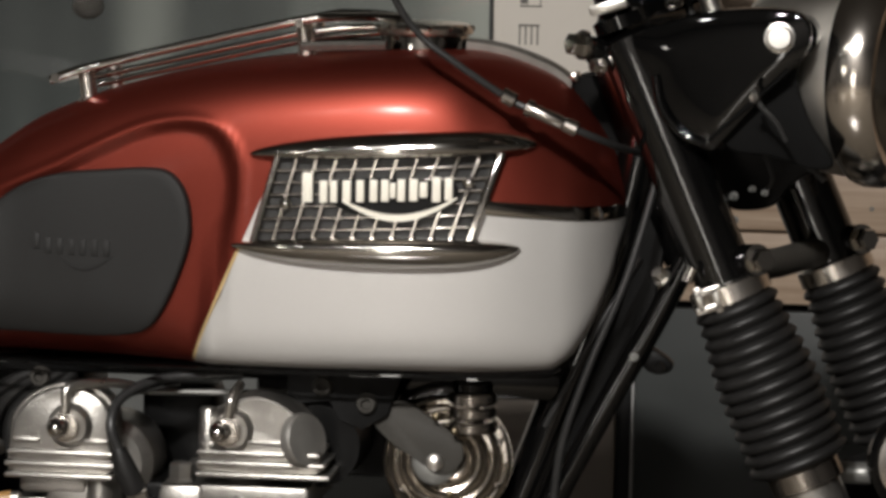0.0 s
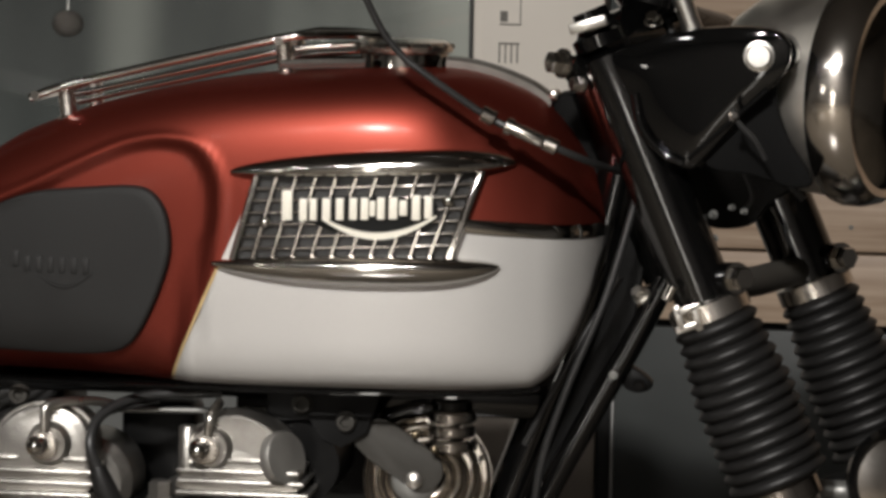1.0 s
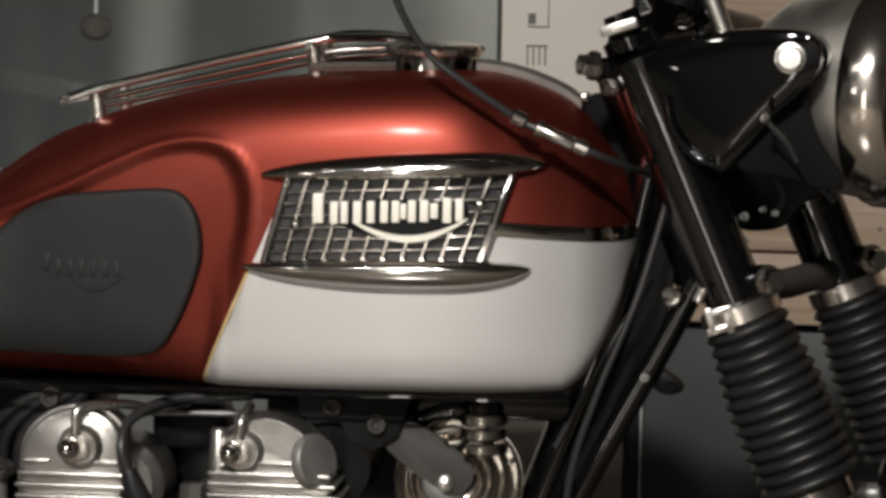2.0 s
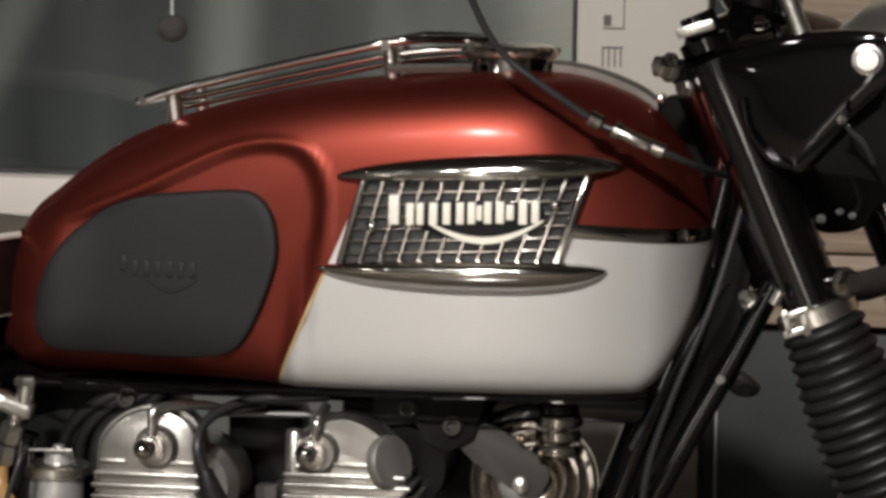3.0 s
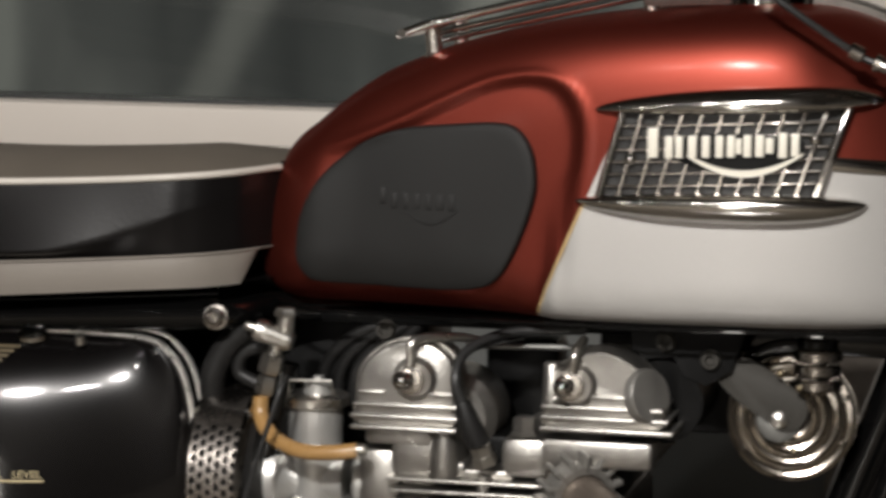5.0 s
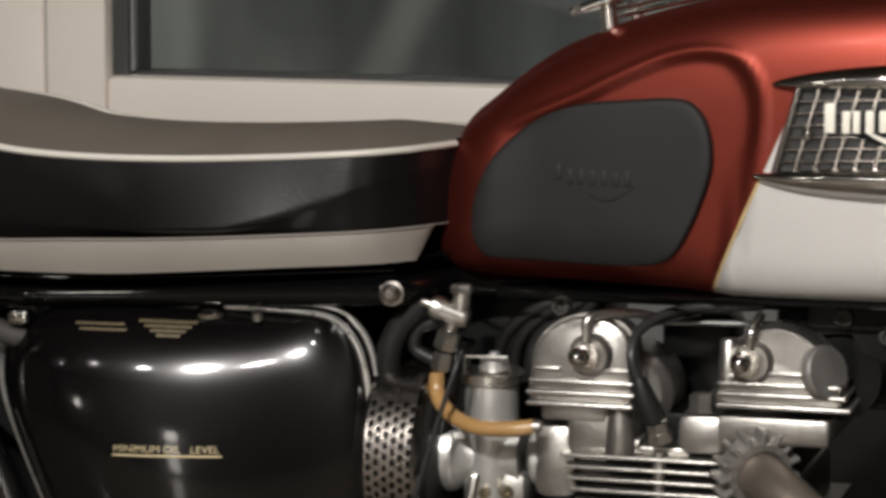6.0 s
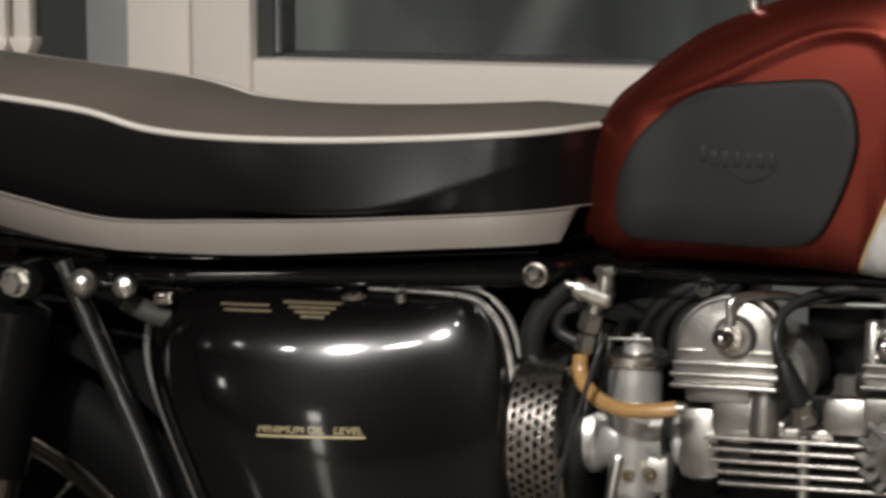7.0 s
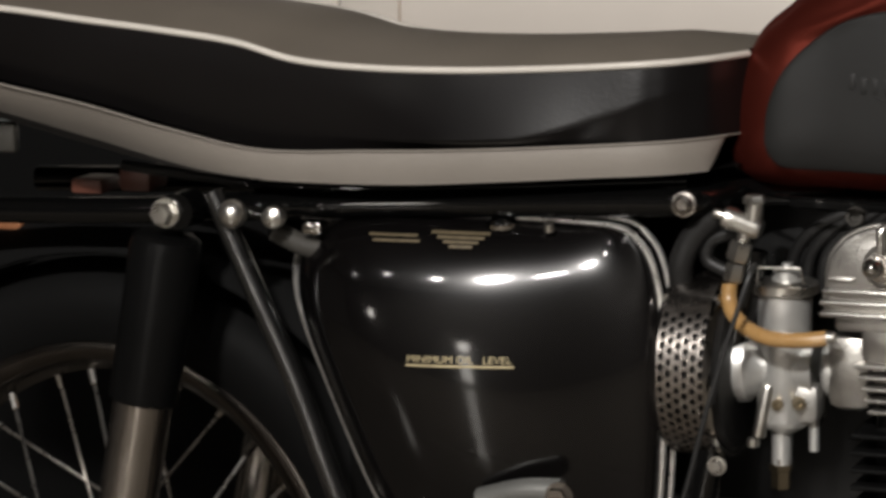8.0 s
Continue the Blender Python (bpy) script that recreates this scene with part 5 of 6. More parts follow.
# ---- carburettor ----
def carburettor():
    x, y = 0.0243, -0.075
    c = part("carburettor", Geo().lathe([(0, 0.010), (0.006, 0.0200), (0.012, 0.0230), (0.118, 0.0230)], (x, y, 0.505), (0, 0, 1), 36), CARB_ALLOY, bike, "grey alloy carburettor with brass fittings")
    part("top_ring", Geo().lathe([(0, 0.0255), (0.002, 0.0288), (0.009, 0.0288), (0.0115, 0.0255)], (x, y, 0.6225), (0, 0, 1), 40), ZINC, c, "knurled carburettor top ring")
    part("top_cap", Geo().lathe([(0, 0.0125), (0.009, 0.012), (0.0105, 0.009), (0.0105, 0.005), (0.0145, 0.0045)], (x + 0.002, y, 0.634), (0, 0, 1), 28), CARB_ALLOY, c)
    part("top_clip", Geo().tube([(x - 0.019, y - 0.018, 0.633), (x - 0.018, y - 0.018, 0.6465), (x + 0.018, y - 0.018, 0.6475), (x + 0.021, y - 0.018, 0.634)], 0.0011, 8), ZINC, c, "thin wire clip")
    part("bell_mouth", Geo().lathe([(0, 0.032), (0.006, 0.033), (0.026, 0.0325), (0.032, 0.0315), (0.034, 0.0280), (0.044, 0.0225), (0.052, 0.0205), (0.075, 0.0205), (0.088, 0.024)], (x - 0.060, y, 0.5605), (1, 0, 0.01), 36), CARB_ALLOY, c)
    part("flange", Geo().lathe([(0, 0.021), (0.004, 0.026), (0.012, 0.026)], (x + 0.036, y, 0.563), (1, 0, 0), 32), CARB_ALLOY, c)
    part("pilot_screw", Geo().lathe([(0, 0.0048), (0.006, 0.0048), (0.0062, 0.0020), (0.0045, 0.0015)], (x + 0.001, y - 0.022, 0.5330), (0, -1, 0), 16), BRASS, c, "brass pilot screw")
    part("throttle_screw", Geo().lathe([(0, 0.0060), (0.008, 0.0058), (0.0082, 0.0022), (0.006, 0.0018)], (x + 0.017, y - 0.019, 0.5345), (0.4, -1, 0.1), 18), BRASS, c, "brass throttle stop screw")
    part("float_stem", Geo().lathe([(0, 0.0085), (0.04, 0.0085)], (x - 0.002, y, 0.472), (0, 0, 1), 20), CARB_ALLOY, c)
    part("drain_plug", Geo().lathe([(0, 0.0085), (0.015, 0.0085), (0.016, 0.0105), (0.021, 0.0105)], (x - 0.0025, y, 0.4560), (0, 0, 1), 6), BRASS, c, "brass drain plug")
    part("drain_plug", Geo().lathe([(0, 0.0090), (0.004, 0.0092), (0.006, 0.0080)], (x - 0.0022, y, 0.4775), (0, 0, 1), 6), ZINC, c)
    part("side_pillar", Geo().lathe([(0, 0.0045), (0.001, 0.0056), (0.043, 0.0062), (0.046, 0.0045)], (x - 0.017, y - 0.020, 0.5035), (0.2, 0, 1), 16), ZINC, c, "bright side pillar")
    part("drain_tip", Geo().lathe([(0, 0.0055), (0.006, 0.0055), (0.0075, 0.004)], (x - 0.0225, y - 0.016, 0.4940), (0, 0, 1), 12), ZINC, c)
    part("side_pillar", Geo().lathe([(0, 0.0042), (0.05, 0.005)], (x + 0.026, y, 0.490), (0.0, 0, 1), 14), CARB_ALLOY, c)
    part("mixing_body", Geo().box(np.array((x + 0.0, y - 0.018, 0.515)), np.array((x + 0.034, y + 0.018, 0.55)), 0.008), ALLOY_DARK, c)
    return c


carburettor()


def air_filter():
    """A round chrome air filter with a pierced band; its axis lies along the bike."""
    x0, x1, y, z, r = -0.0685, -0.0240, -0.068, 0.5580, 0.0775
    f = part("air_filter", Geo().lathe([(0, r - 0.006), (x1 - x0, r - 0.006)], (x0, y, z), (1, 0, 0), 48), PIT, bike, "round chrome air filter with pierced band")
    part("filter_cover", Geo().lathe([(0, 0.02), (0.004, r - 0.02), (0.010, r - 0.004), (0.016, r)], (x0 - 0.013, y, z), (1, 0, 0), 64), CHROME_DULL, f, "domed chrome end cover")
    part("filter_rim", Geo().lathe([(0, r + 0.0015), (0.004, r + 0.003), (0.007, r + 0.0015), (0.007, r - 0.01)], (x1 - 0.002, y, z), (1, 0, 0), 64), CHROME, f, "chrome filter rim")
    part("filter_back", Geo().lathe([(0, r - 0.004), (0.005, r - 0.008), (0.008, 0.03)], (x1 + 0.004, y, z), (1, 0, 0), 64), GAITER, f, "black filter back plate")
    g = Geo()
    n, m = 52, 6
    span = x1 - x0 - 0.003
    for i in range(n):
        for j in range(m):
            cx, ca = x0 + 0.002 + span * (j + 0.5) / m, 2 * math.pi * (i + (0.5 if j % 2 else 0)) / n
            hx, ha = span / m / 2, math.pi / n
            if 0.75 < (ca % (2 * math.pi)) < 2.4:
                solid = 0.05
            else:
                solid = 0.68
            rings = [[], [], []]
            for k in range(8):
                b = math.pi / 4 * k
                c8, s8 = math.cos(b), math.sin(b)
                q = max(abs(c8), abs(s8))
                rings[0].append((cx + hx * c8 / q, ca + ha * s8 / q, r))
                rings[1].append((cx + hx * solid * c8, ca + ha * solid * s8, r - 0.0002))
                rings[2].append((cx + hx * solid * c8, ca + ha * solid * s8, r - 0.0022))
            o = len(g.v)
            g.v += [(a, y + rr * -math.cos(t), z + rr * math.sin(t)) for ring in rings for a, t, rr in ring]
            g.f += [(o + e + k, o + e + (k + 1) % 8, o + e + 8 + (k + 1) % 8, o + e + 8 + k) for e in (0, 8) for k in range(8)]
    tagged(part("pierced_band", g, PIERCED, f, "chrome band pierced with round holes", sharp=35), kind="stuff")
    bolt("clamp_nut", (-0.0245, -0.108, 0.4790), 0.0065, 0.008, f, ZINC)
    return f


air_filter()


def fuel_tap():
    y = -0.105
    t = part("fuel_tap", Geo().lathe([(0, 0.0080), (0.002, 0.0098), (0.010, 0.0100), (0.012, 0.0088), (0.030, 0.0092), (0.034, 0.0070)], (-0.0200, y, 0.6905), (0.93, 0, -0.30), 24), ZINC, bike, "chrome fuel tap under the tank")
    part("tap_lever", Geo().lathe([(0, 0.0042), (0.010, 0.0040), (0.012, 0.0025)], (-0.0175, y, 0.6905), (-0.9, -0.2, 0.25), 14), ZINC, t, "small chrome tap lever")
    part("tap_neck", Geo().lathe([(0, 0.0075), (0.010, 0.0075), (0.020, 0.0070)], (0.0050, y, 0.6850), (0.12, 0, 1), 18), ZINC, t)
    part("tank_union", Geo().lathe([(0, 0.0095), (0.004, 0.0098), (0.007, 0.008)], (0.0065, y, 0.702), (0, 0, 1), 6), ZINC, t)
    part("tap_union", Geo().lathe([(0, 0.0062), (0.010, 0.0062)], (-0.0010, y, 0.6800), (-0.22, 0, -1), 16), ZINC, t)
    part("tap_union", Geo().lathe([(0, 0.0092), (0.003, 0.0102), (0.014, 0.0102), (0.017, 0.0090)], (-0.0035, y, 0.6700), (-0.30, 0, -1), 6), ZINC, t, "hexagon hose union")
    part("tap_union", Geo().lathe([(0, 0.0078), (0.003, 0.0088), (0.014, 0.0088), (0.016, 0.0078)], (-0.0090, y, 0.6515), (-0.20, 0, -1), 6), ZINC, t, "hexagon hose nut")
    part("fuel_hose", Geo().tube([(-0.0140, y - 0.003, 0.6340), (-0.0132, y - 0.006, 0.6210), (-0.0080, y - 0.012, 0.6110), (0.0060, y - 0.020, 0.6010), (0.0290, y - 0.030, 0.5955), (0.0560, y - 0.032, 0.5960), (0.0760, y - 0.030, 0.5985)], 0.0066, 16, smooth=8), HOSE, t, "amber rubber fuel hose")
    part("hose_nut", Geo().lathe([(0, 0.0052), (0.007, 0.0050), (0.008, 0.003)], (0.0755, y - 0.030, 0.5990), (1, 0, 0.05), 10), ZINC, t)
    tube_part("control_rod", [(0.0160, -0.135, 0.656), (0.0127, -0.150, 0.6424), (-0.0139, -0.157, 0.5541), (-0.0367, -0.157, 0.4683), (-0.062, -0.155, 0.38)], 0.0022, CABLE, label="thin dark control cable", smooth=4)


fuel_tap()


def chain_case():
    part("footrest_lever", Geo().tube([(-0.215, -0.165, 0.4480), (-0.175, -0.170, 0.4600), (-0.140, -0.172, 0.4630)], 0.0105, 14, smooth=5), STEEL_GREY, bike, "grey alloy lever")
    bolt("lever_bolt", (-0.139, -0.180, 0.4600), 0.010, 0.010, bike, CHROME_DULL)


chain_case()


# ---- horn ----
def horn():
    c, ax = np.array((0.4205, -0.052, 0.6300)), (0.10, -0.985, 0.12)
    prof = [(-0.045, 0.030), (-0.012, 0.036), (-0.006, 0.0500), (-0.002, 0.0530), (0.002, 0.0525), (0.0035, 0.0500)]
    for k, rr in enumerate(np.linspace(0.0485, 0.0215, 6)):
        prof += [(0.0032 if k % 2 else -0.0012, rr), (0.0040 if k % 2 else -0.0018, rr - 0.0022), (0.0030 if k % 2 else -0.0008, rr - 0.0036)]
    prof += [(0.006, 0.0155), (0.0045, 0.010)]
    h = part("horn", Geo().lathe(prof, c, ax, 56), HORN, bike, "round chrome horn with ringed face")
    hub = c + np.array((-0.010, -0.002, -0.002))
    part("horn_hub", Geo().lathe([(0.0, 0.0195), (0.009, 0.0185), (0.011, 0.0160), (0.0115, 0.008)], hub, ax, 32), STEEL_GREY, h, "grey hub disc")
    part("hub_screw", Geo().lathe([(0.010, 0.0078), (0.016, 0.0068), (0.018, 0.003)], hub, ax, 14), ZINC, h)
    for a in (20, 140, 215, 262, 335):
        b = radians(a)
        q = c + np.array((0.0455 * math.cos(b), -0.004, 0.0455 * math.sin(b)))
        part("face_screw", Geo().ball(q, 0.0026, 10), CHROME, h)
    o = np.array([(0.3545, 0.6680), (0.3680, 0.6725), (0.3870, 0.6780), (0.4270, 0.6520), (0.4350, 0.6360), (0.4260, 0.6215), (0.4120, 0.6195), (0.3980, 0.6295), (0.3725, 0.6470)])
    part("horn_bracket", Geo().plate(smooth_line(o, 4, True), -0.0665, -0.0625, 0.001), BRACKET, h, "grey steel horn bracket")
    bolt("bracket_nut", (0.3545, -0.066, 0.6640), 0.0055, 0.007, h, ZINC)
    # chrome coupling and black hood above
    arc = [(c[0] + 0.0575 * math.cos(radians(a)), c[1] + 0.004, c[2] + 0.0575 * math.sin(radians(a))) for a in range(62, 156, 6)]
    part("hood", Geo().tube(arc, [0.003, 0.0075, 0.0075, 0.002], 12), BLACK, h, "black horn hood")
    part("horn_back", Geo().lathe([(0, 0.053), (0.02, 0.047), (0.04, 0.03)], c + np.array((0.0, 0.006, 0.0)), (0, 1, 0), 48), CHROME_DULL, h)
    for k, (z, r) in enumerate(((0.6905, 0.0180), (0.6810, 0.0205), (0.6690, 0.0195), (0.6570, 0.021))):
        part("coupling", Geo().lathe([(-0.005, r - 0.002), (-0.003, r), (0.003, r), (0.005, r - 0.002)], (0.4395, -0.045, z), (0, 0, 1), 28), BLACK if k == 0 else CHROME_DULL, h, "chrome coupling ring")
    for q in ((0.4130, -0.075, 0.6690), (0.4290, -0.078, 0.6580), (0.4260, -0.078, 0.606)):
        part("brass_screw", Geo().ball(q, 0.0036, 10), BRASS, h, "brass terminal screw")
    return h


horn()


# ---- fork, lamp and steering ----
AX = np.array((0.399, 0.0, -0.917))
STEER = -24.0


def fork_leg(x, y, z, name, tube):
    """One telescopic leg from the top yoke down; x, y, z: its axis at the yoke."""
    o = np.array((x, y, z))
    leg = part(name, Geo().lathe([(0, 0.016), (0.004, tube - 0.001), (0.018, tube), (0.215, tube), (0.218, tube - 0.003)], o, AX, 40), TUBE_BLACK, bike, "black telescopic fork leg with rubber gaiter")
    part("clamp_band", Geo().lathe([(0.212, 0.0300), (0.2135, 0.0325), (0.227, 0.0325), (0.2285, 0.0300)], o, AX, 40), CHROME_SHELL, leg, "chrome gaiter clamp band")
    prof = [(0.2275, 0.0270)]
    for k in range(13):
        a = 0.229 + k * 0.0108
        big = 0.0345 + 0.0065 * ease(k / 6)
        prof += [(a, big - 0.0052), (a + 0.0018, big - 0.0022), (a + 0.0042, big - 0.0002), (a + 0.0062, big), (a + 0.0086, big - 0.0022)]
    prof += [(0.372, 0.0280)]
    part("gaiter", Geo().lathe(prof, o, AX, 48), GAITER, leg, "black ribbed rubber gaiter", ).data.set_sharp_from_angle(angle=radians(75))
    part("clamp_band", Geo().lathe([(0.370, 0.0260), (0.3715, 0.0300), (0.386, 0.0300), (0.3875, 0.0270)], o, AX, 40), CHROME_DULL, leg, "chrome lower clamp band")
    part("lower_leg", Geo().lathe([(0.380, 0.0255), (0.62, 0.0255), (0.66, 0.022), (0.70, 0.018)], o, AX, 36), ALLOY, leg, "polished lower fork leg")
    return leg


NEAR = np.array((0.5610, -0.100, 0.9850))
FAR = np.array((0.6440, 0.083, 0.9850))
near_leg = fork_leg(*NEAR, "fork_leg", 0.0245)
fork_leg(*FAR, "fork_leg", 0.0270)
# square buckle of the near clamp
b0 = NEAR + AX * 0.2195
for dx, dz, w, h in ((0, 0.0072, 0.0098, 0.0028), (0, -0.0072, 0.0098, 0.0028), (-0.0070, 0, 0.0028, 0.0098), (0.0070, 0, 0.0028, 0.0098)):
    m = Matrix.Translation((b0[0] - 0.0155 + dx, -0.1285, b0[2] - 0.0055 + dz)) @ Matrix.Rotation(radians(-18), 4, "Y")
    part("buckle", Geo().box(np.array((-w, -0.003, -h)), np.array((w, 0.003, h)), 0.001, m), ZINC, near_leg, "square bright clamp buckle")
part("buckle_screw", Geo().lathe([(0, 0.0045), (0.012, 0.0045)], (b0[0] - 0.033, -0.125, b0[2] + 0.008), (0.4, 0, 0.9), 10), CHROME, near_leg)


def yokes():
    mid = (NEAR + FAR) / 2
    y = part("top_yoke", Geo().tube([NEAR - AX * 0.004, mid - AX * 0.012, FAR - AX * 0.004], [0.024, 0.030, 0.024], 20), BLACK, bike, "black steel top yoke")
    part("stem_nut", Geo().lathe([(0, 0.018), (0.012, 0.018), (0.016, 0.012)], mid - AX * 0.03, -AX, 6), CHROME, y)
    # bright fork cap on the near leg
    part("cap_nut", Geo().lathe([(0.0, 0.0225), (0.010, 0.0225), (0.013, 0.016), (0.030, 0.014)], NEAR - AX * 0.004, -AX, 24), BLACK, y)
    m = Matrix.Translation((0.5490, -0.125, 1.0055)) @ Matrix.Rotation(radians(-17), 4, "Y")
    part("clamp_bar", Geo().box(np.array((-0.0150, -0.006, -0.0042)), np.array((0.0150, 0.006, 0.0042)), 0.0015, m), ZINC, y, "bright clamp bar")
    bolt("pinch_bolt", (0.5300, -0.1150, 0.9745), 0.0095, 0.014, y, CHROME, (-0.75, -0.6, 0.1), "bright pinch bolt")
    part("pinch_lug", Geo().lathe([(0, 0.011), (0.016, 0.011)], (0.5480, -0.100, 0.9690), (-0.8, -0.55, 0.1), 18), BLACK, y)
    bolt("pinch_bolt", (0.5440, -0.110, 0.9580), 0.006, 0.010, y, CHROME_DULL, (-0.75, -0.6, 0.1))
    low = AX * 0.2030
    l = part("lower_yoke", Geo().tube([NEAR + low, mid + low + AX * 0.003, FAR + low], 0.0125, 20), BRACKET, bike, "grey cast lower yoke")
    for p in (NEAR, FAR):
        q = p + low + np.array((0.027, -0.020, 0.011))
        bolt("yoke_bolt", q, 0.0100, 0.014, l, CHROME, (0.55, -0.8, 0.1), "bright yoke pinch bolt")
        part("yoke_lug", Geo().lathe([(-0.02, 0.013), (0.002, 0.013)], q, (0.55, -0.8, 0.1), 18), BLACK, l)
    # chrome handlebar riser, speedometer cup and cables over the yoke
    part("riser", Geo().tube([(0.6405, -0.10, 0.975), (0.6305, -0.10, 1.0010), (0.613, -0.10, 1.045)], 0.0078, 18), ZINC, y, "chrome handlebar riser")
    for a in ((0.590, 0.655), (0.600, 0.62), (0.575, 0.60)):
        tube_part("cable", [(a[0], -0.04, 1.04), (a[0] + 0.01, -0.05, 1.0), (a[1], -0.04, 0.955), (a[1] - 0.02, -0.02, 0.89)], 0.0035, CABLE)
    part("instrument_cup", Geo().lathe([(0, 0.02), (0.01, 0.032), (0.05, 0.036)], (0.590, -0.055, 1.010), (0.25, 0.1, 0.96), 28), BLACK, y, "black instrument cup")
    for q in ((0.598, -0.09, 1.008), (0.622, -0.09, 0.998)):
        bolt("yoke_nut", q, 0.006, 0.008, y, CHROME, (-0.2, -0.7, 0.7))


yokes()


def lamp_bracket():
    o = smooth_line([(0.5640, 0.9800), (0.5900, 0.9930), (0.6300, 1.0040), (0.6750, 1.0075), (0.7000, 1.0030), (0.7075, 0.9880), (0.7010, 0.9700), (0.6800, 0.9480), (0.6600, 0.9250), (0.6420, 0.9040), (0.6290, 0.8950), (0.6060, 0.9130), (0.5820, 0.9500)], 6, True)

    def turned(x, z):
        return -0.122 - (x - 0.56) * 0.20
    e = part("lamp_bracket", Geo().pillow(o, turned, [(1.0, -0.030), (1.0, -0.004), (0.98, -0.001), (0.94, 0.0), (0.5, 0.0015), (0.1, 0.002)]), BLACK, bike, "black pressed steel lamp bracket", sharp=50)
    part("lamp_bolt", Geo().lathe([(0, 0.0118), (0.002, 0.0118), (0.0025, 0.0098), (0.0065, 0.0096), (0.0075, 0.0085), (0.0076, 0.003)], (0.6825, float(turned(0.6825, 0.985)) - 0.001, 0.9850), (-0.05, -1, 0.08), 28), ZINC, e, "large bright lamp bolt")
    rib = [(0.5870, float(turned(0.587, 0.95)) - 0.001, 0.9530), (0.5930, float(turned(0.593, 0.93)) - 0.001, 0.9270), (0.6100, float(turned(0.61, 0.91)) - 0.001, 0.9080), (0.6260, float(turned(0.626, 0.9)) - 0.001, 0.9010)]
    part("pressed_rib", Geo().tube(rib, 0.0038, 12, smooth=6), BLACK, e)
    rib = [(0.6300, float(turned(0.63, 0.9)) - 0.001, 0.9040), (0.6580, float(turned(0.658, 0.93)) - 0.001, 0.9300), (0.6900, float(turned(0.69, 0.95)) - 0.001, 0.9600)]
    part("pressed_rib", Geo().tube(rib, 0.0018, 10, smooth=6), SHROUD, e)


lamp_bracket()


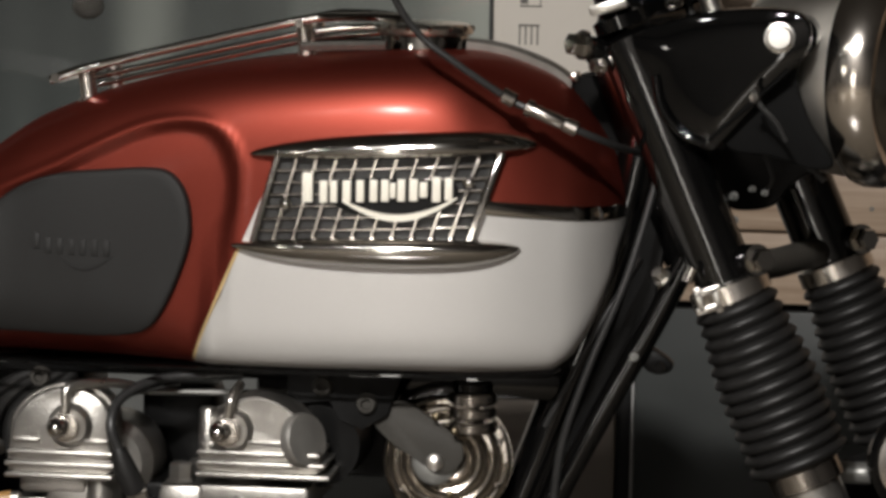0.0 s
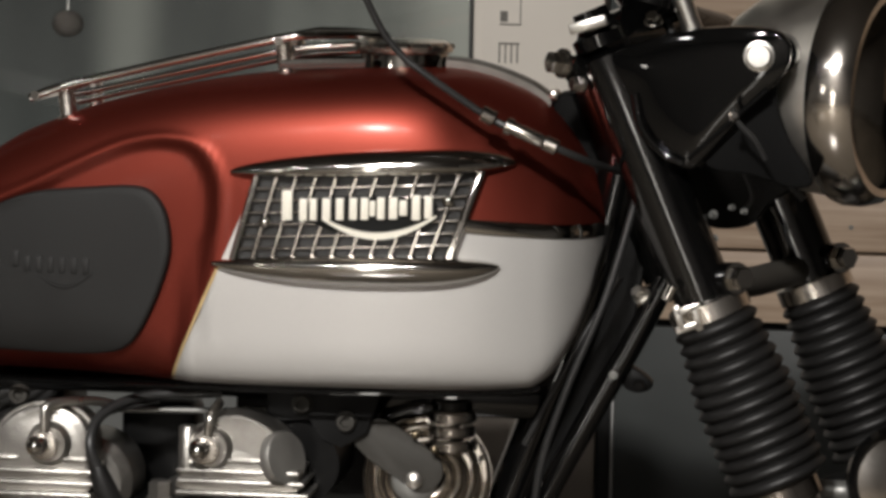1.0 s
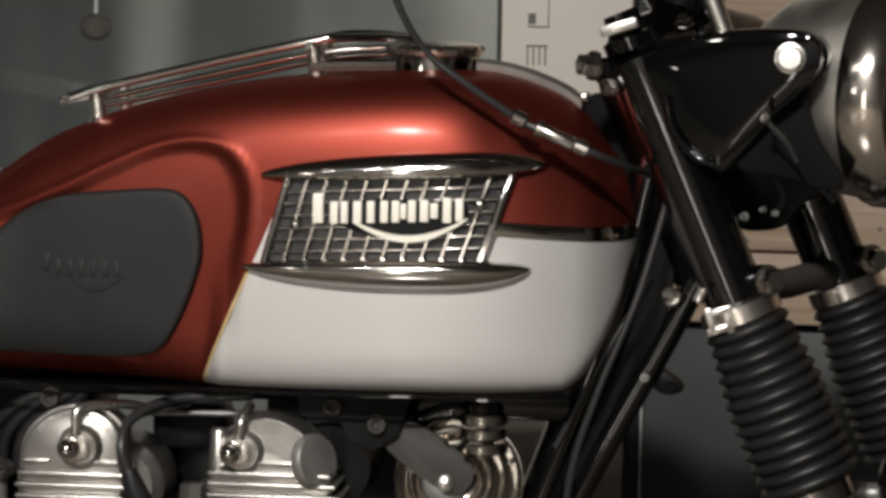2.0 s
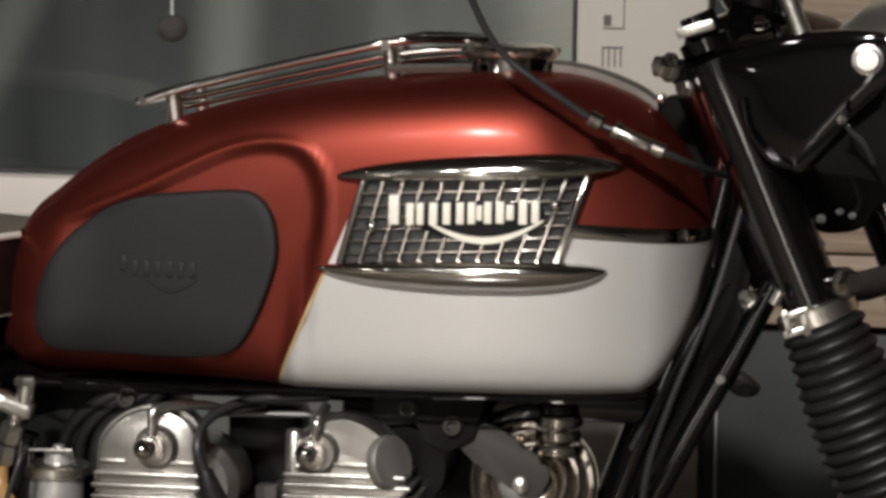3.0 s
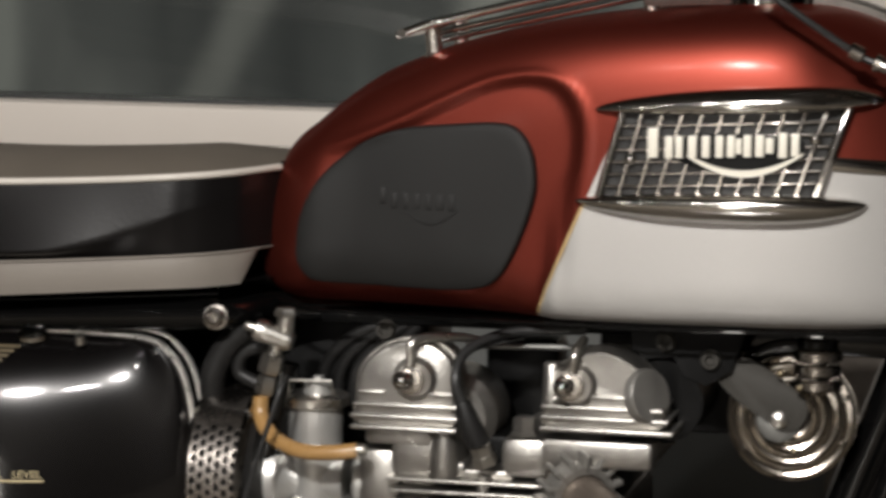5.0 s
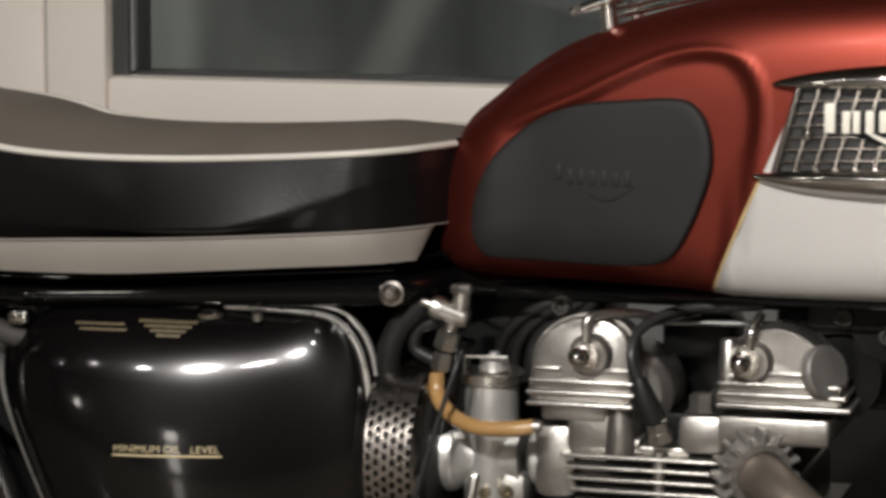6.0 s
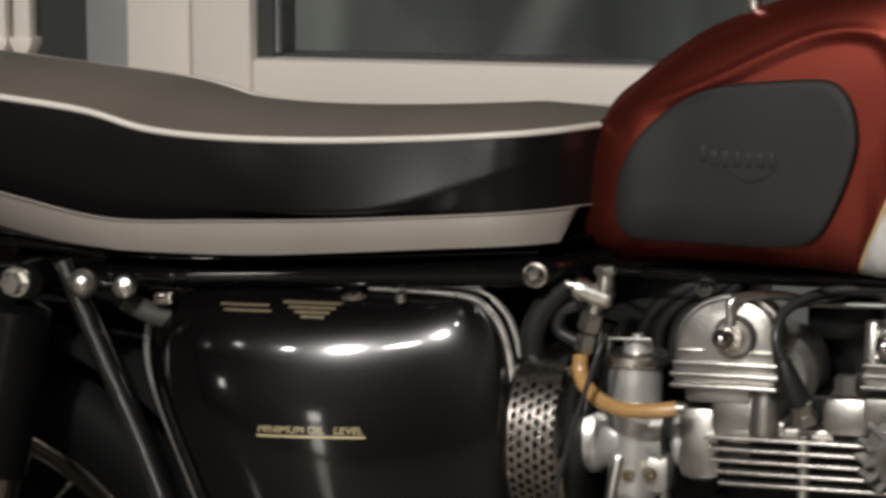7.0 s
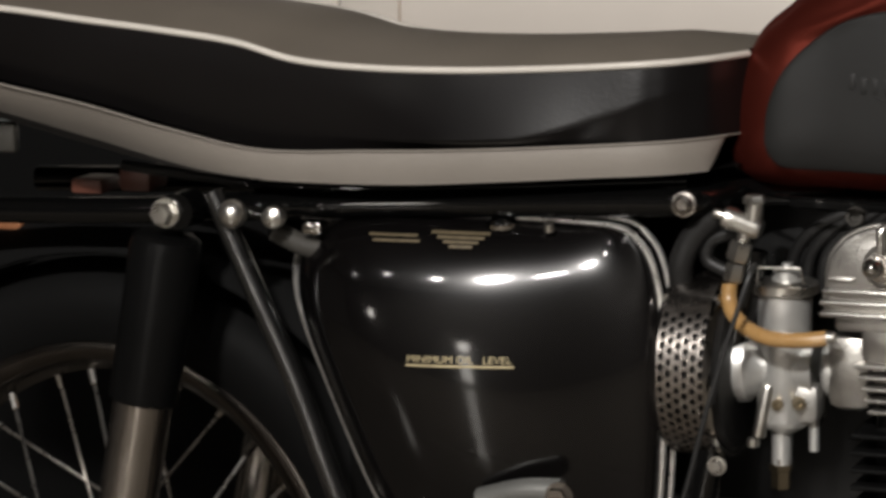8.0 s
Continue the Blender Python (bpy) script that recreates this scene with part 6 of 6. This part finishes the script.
def headlamp():
    ax = np.array((math.cos(radians(24)), -math.sin(radians(24)), -0.03))
    c = np.array((0.7600, -0.050, 0.9560))
    h = part("headlamp", Geo().lathe([(-0.120, 0.012), (-0.114, 0.036), (-0.098, 0.058), (-0.075, 0.074), (-0.045, 0.083), (-0.012, 0.0865), (0.0, 0.0865)], c, ax, 64), LAMP_SHELL, bike, "chrome headlamp with glass lens")
    part("lamp_rim", Geo().lathe([(-0.008, 0.0865), (-0.006, 0.0905), (0.0, 0.0925), (0.012, 0.0920), (0.024, 0.0885), (0.030, 0.083), (0.030, 0.080)], c, ax, 64), LAMP_RIM, h, "chrome headlamp rim")
    part("lens", Geo().lathe([(0.026, 0.0815), (0.036, 0.070), (0.043, 0.048), (0.047, 0.02), (0.0475, 0.002)], c, ax, 48), make("lamp_lens", (0.42, 0.385, 0.34), 0.06, 1.0, vary=0.3, scale=60, bump=0.25, bump_scale=90), h, "fluted glass lens")
    part("lamp_mount", Geo().lathe([(-0.02, 0.016), (0.02, 0.016)], c + np.array((-0.06, -0.055, 0.03)), (0.2, 1, 0), 20), BLACK, h)
    # black valance between lamp and yoke
    o = smooth_line([(0.690, 0.985), (0.705, 0.93), (0.735, 0.885), (0.700, 0.885), (0.650, 0.895), (0.640, 0.94), (0.655, 0.98)], 5, True)
    part("lamp_valance", Geo().pillow(o, lambda x, z: np.full(np.shape(x), -0.055), [(1.0, -0.10), (1.0, 0.0), (0.93, 0.006), (0.5, 0.010), (0.1, 0.010)]), BLACK_WALL, h)
    o = smooth_line([(0.600, 0.905), (0.640, 0.935), (0.700, 0.930), (0.735, 0.890), (0.712, 0.872), (0.694, 0.860), (0.680, 0.843), (0.658, 0.838), (0.640, 0.842), (0.615, 0.865)], 5, True)
    part("wiring_cover", Geo().plate(o, -0.012, 0.03, 0.004), BLACK_DULL, h, "black wiring cover behind the lamp bracket")
    o = smooth_line([(0.655, 0.944), (0.680, 0.968), (0.6985, 0.974), (0.6975, 0.950), (0.7080, 0.920), (0.7265, 0.888), (0.7100, 0.883), (0.6790, 0.892), (0.6480, 0.896), (0.6370, 0.913)], 5, True)
    part("lamp_valance", Geo().plate(o, -0.130, -0.060, 0.004), BLACK_WALL, h, "black pressed cover beside the lamp shell")
    tube_part("wiring", [(0.640, -0.06, 0.905), (0.675, -0.075, 0.893), (0.700, -0.075, 0.905)], 0.0035, CABLE, h)
    tube_part("wiring", [(0.672, -0.07, 0.93), (0.685, -0.075, 0.905), (0.720, -0.08, 0.87)], 0.003, CABLE, h)
    tube_part("wiring", [(0.6640, -0.172, 0.9460), (0.6690, -0.172, 0.9350), (0.6816, -0.170, 0.9217), (0.6900, -0.165, 0.9070)], 0.0019, CABLE, h)
    tube_part("wiring", [(0.6690, -0.066, 0.8960), (0.6705, -0.066, 0.8909), (0.6762, -0.066, 0.8788), (0.6788, -0.066, 0.8685), (0.6737, -0.064, 0.8583)], 0.0016, CABLE, h)
    bolt("wiring_clip", (0.6648, -0.176, 0.9400), 0.0030, 0.004, h, CHROME_DULL, (0.2, -1, 0.2))
    for x, z, r in ((0.6637, 0.8612, 0.0022), (0.6737, 0.8583, 0.0022), (0.6490, 0.8549, 0.0030), (0.6504, 0.8358, 0.0026)):
        bolt("cover_screw", (x, -0.068, z), r, 0.005, h, STEEL_GREY, (-0.45, -1, 0.0), "small worn cover screw")


headlamp()

FW = (0.880, -0.005, 0.305)
wheel("front_wheel", *(FW[0], FW[2], FW[1]), 0.243, STEER)
rf = part("fork_reflector", Geo().lathe([(0, 0.040), (0.012, 0.044), (0.016, 0.041), (0.012, 0.036)], (0.7960, -0.075, 0.6480), (0.45, -0.88, 0.1), 36, ring_only=True), BLACK, bike, "round pale reflector with a black rim")
part("face", Geo().lathe([(0, 0.037), (0.006, 0.034), (0.011, 0.022), (0.013, 0.004)], (0.7960, -0.077, 0.6480), (0.45, -0.88, 0.1), 32), CHROME_SHELL, rf)
tube_part("reflector_stem", [(0.795, -0.07, 0.640), (0.765, -0.05, 0.632), (0.735, -0.05, 0.632)], 0.009, STEEL_GREY)
mudguard("front_mudguard", FW[0], FW[2], FW[1], 0.352, 40, 165, 0.055, STEER)

# clutch cable with its adjuster, crossing before the tank
tube_part("clutch_cable", [(0.360, -0.175, 1.070), (0.3869, -0.165, 1.0079), (0.4051, -0.16, 0.982), (0.4253, -0.158, 0.9658), (0.4722, -0.15, 0.9344), (0.4923, -0.15, 0.9249), (0.53, -0.15, 0.9096), (0.5560, -0.128, 0.8975), (0.585, -0.06, 0.882), (0.62, -0.03, 0.86)], 0.0029, CABLE, label="black clutch cable with bright adjuster")
for q0, q1, r in (((0.4690, -0.151, 0.9366), (0.4800, -0.150, 0.9310), 0.0062), ((0.4880, -0.150, 0.9272), (0.5180, -0.150, 0.9145), 0.0054), ((0.5180, -0.150, 0.9145), (0.5290, -0.150, 0.9100), 0.0060), ((0.4880, -0.150, 0.9272), (0.4940, -0.150, 0.9247), 0.0068)):
    d = np.array(q1) - np.array(q0)
    n = np.linalg.norm(d)
    part("cable_adjuster", Geo().lathe([(0, r * 0.8), (n * 0.1, r), (n * 0.9, r), (n, r * 0.8)], q0, d, 14), CHROME_DULL, bike, "bright cable adjuster")
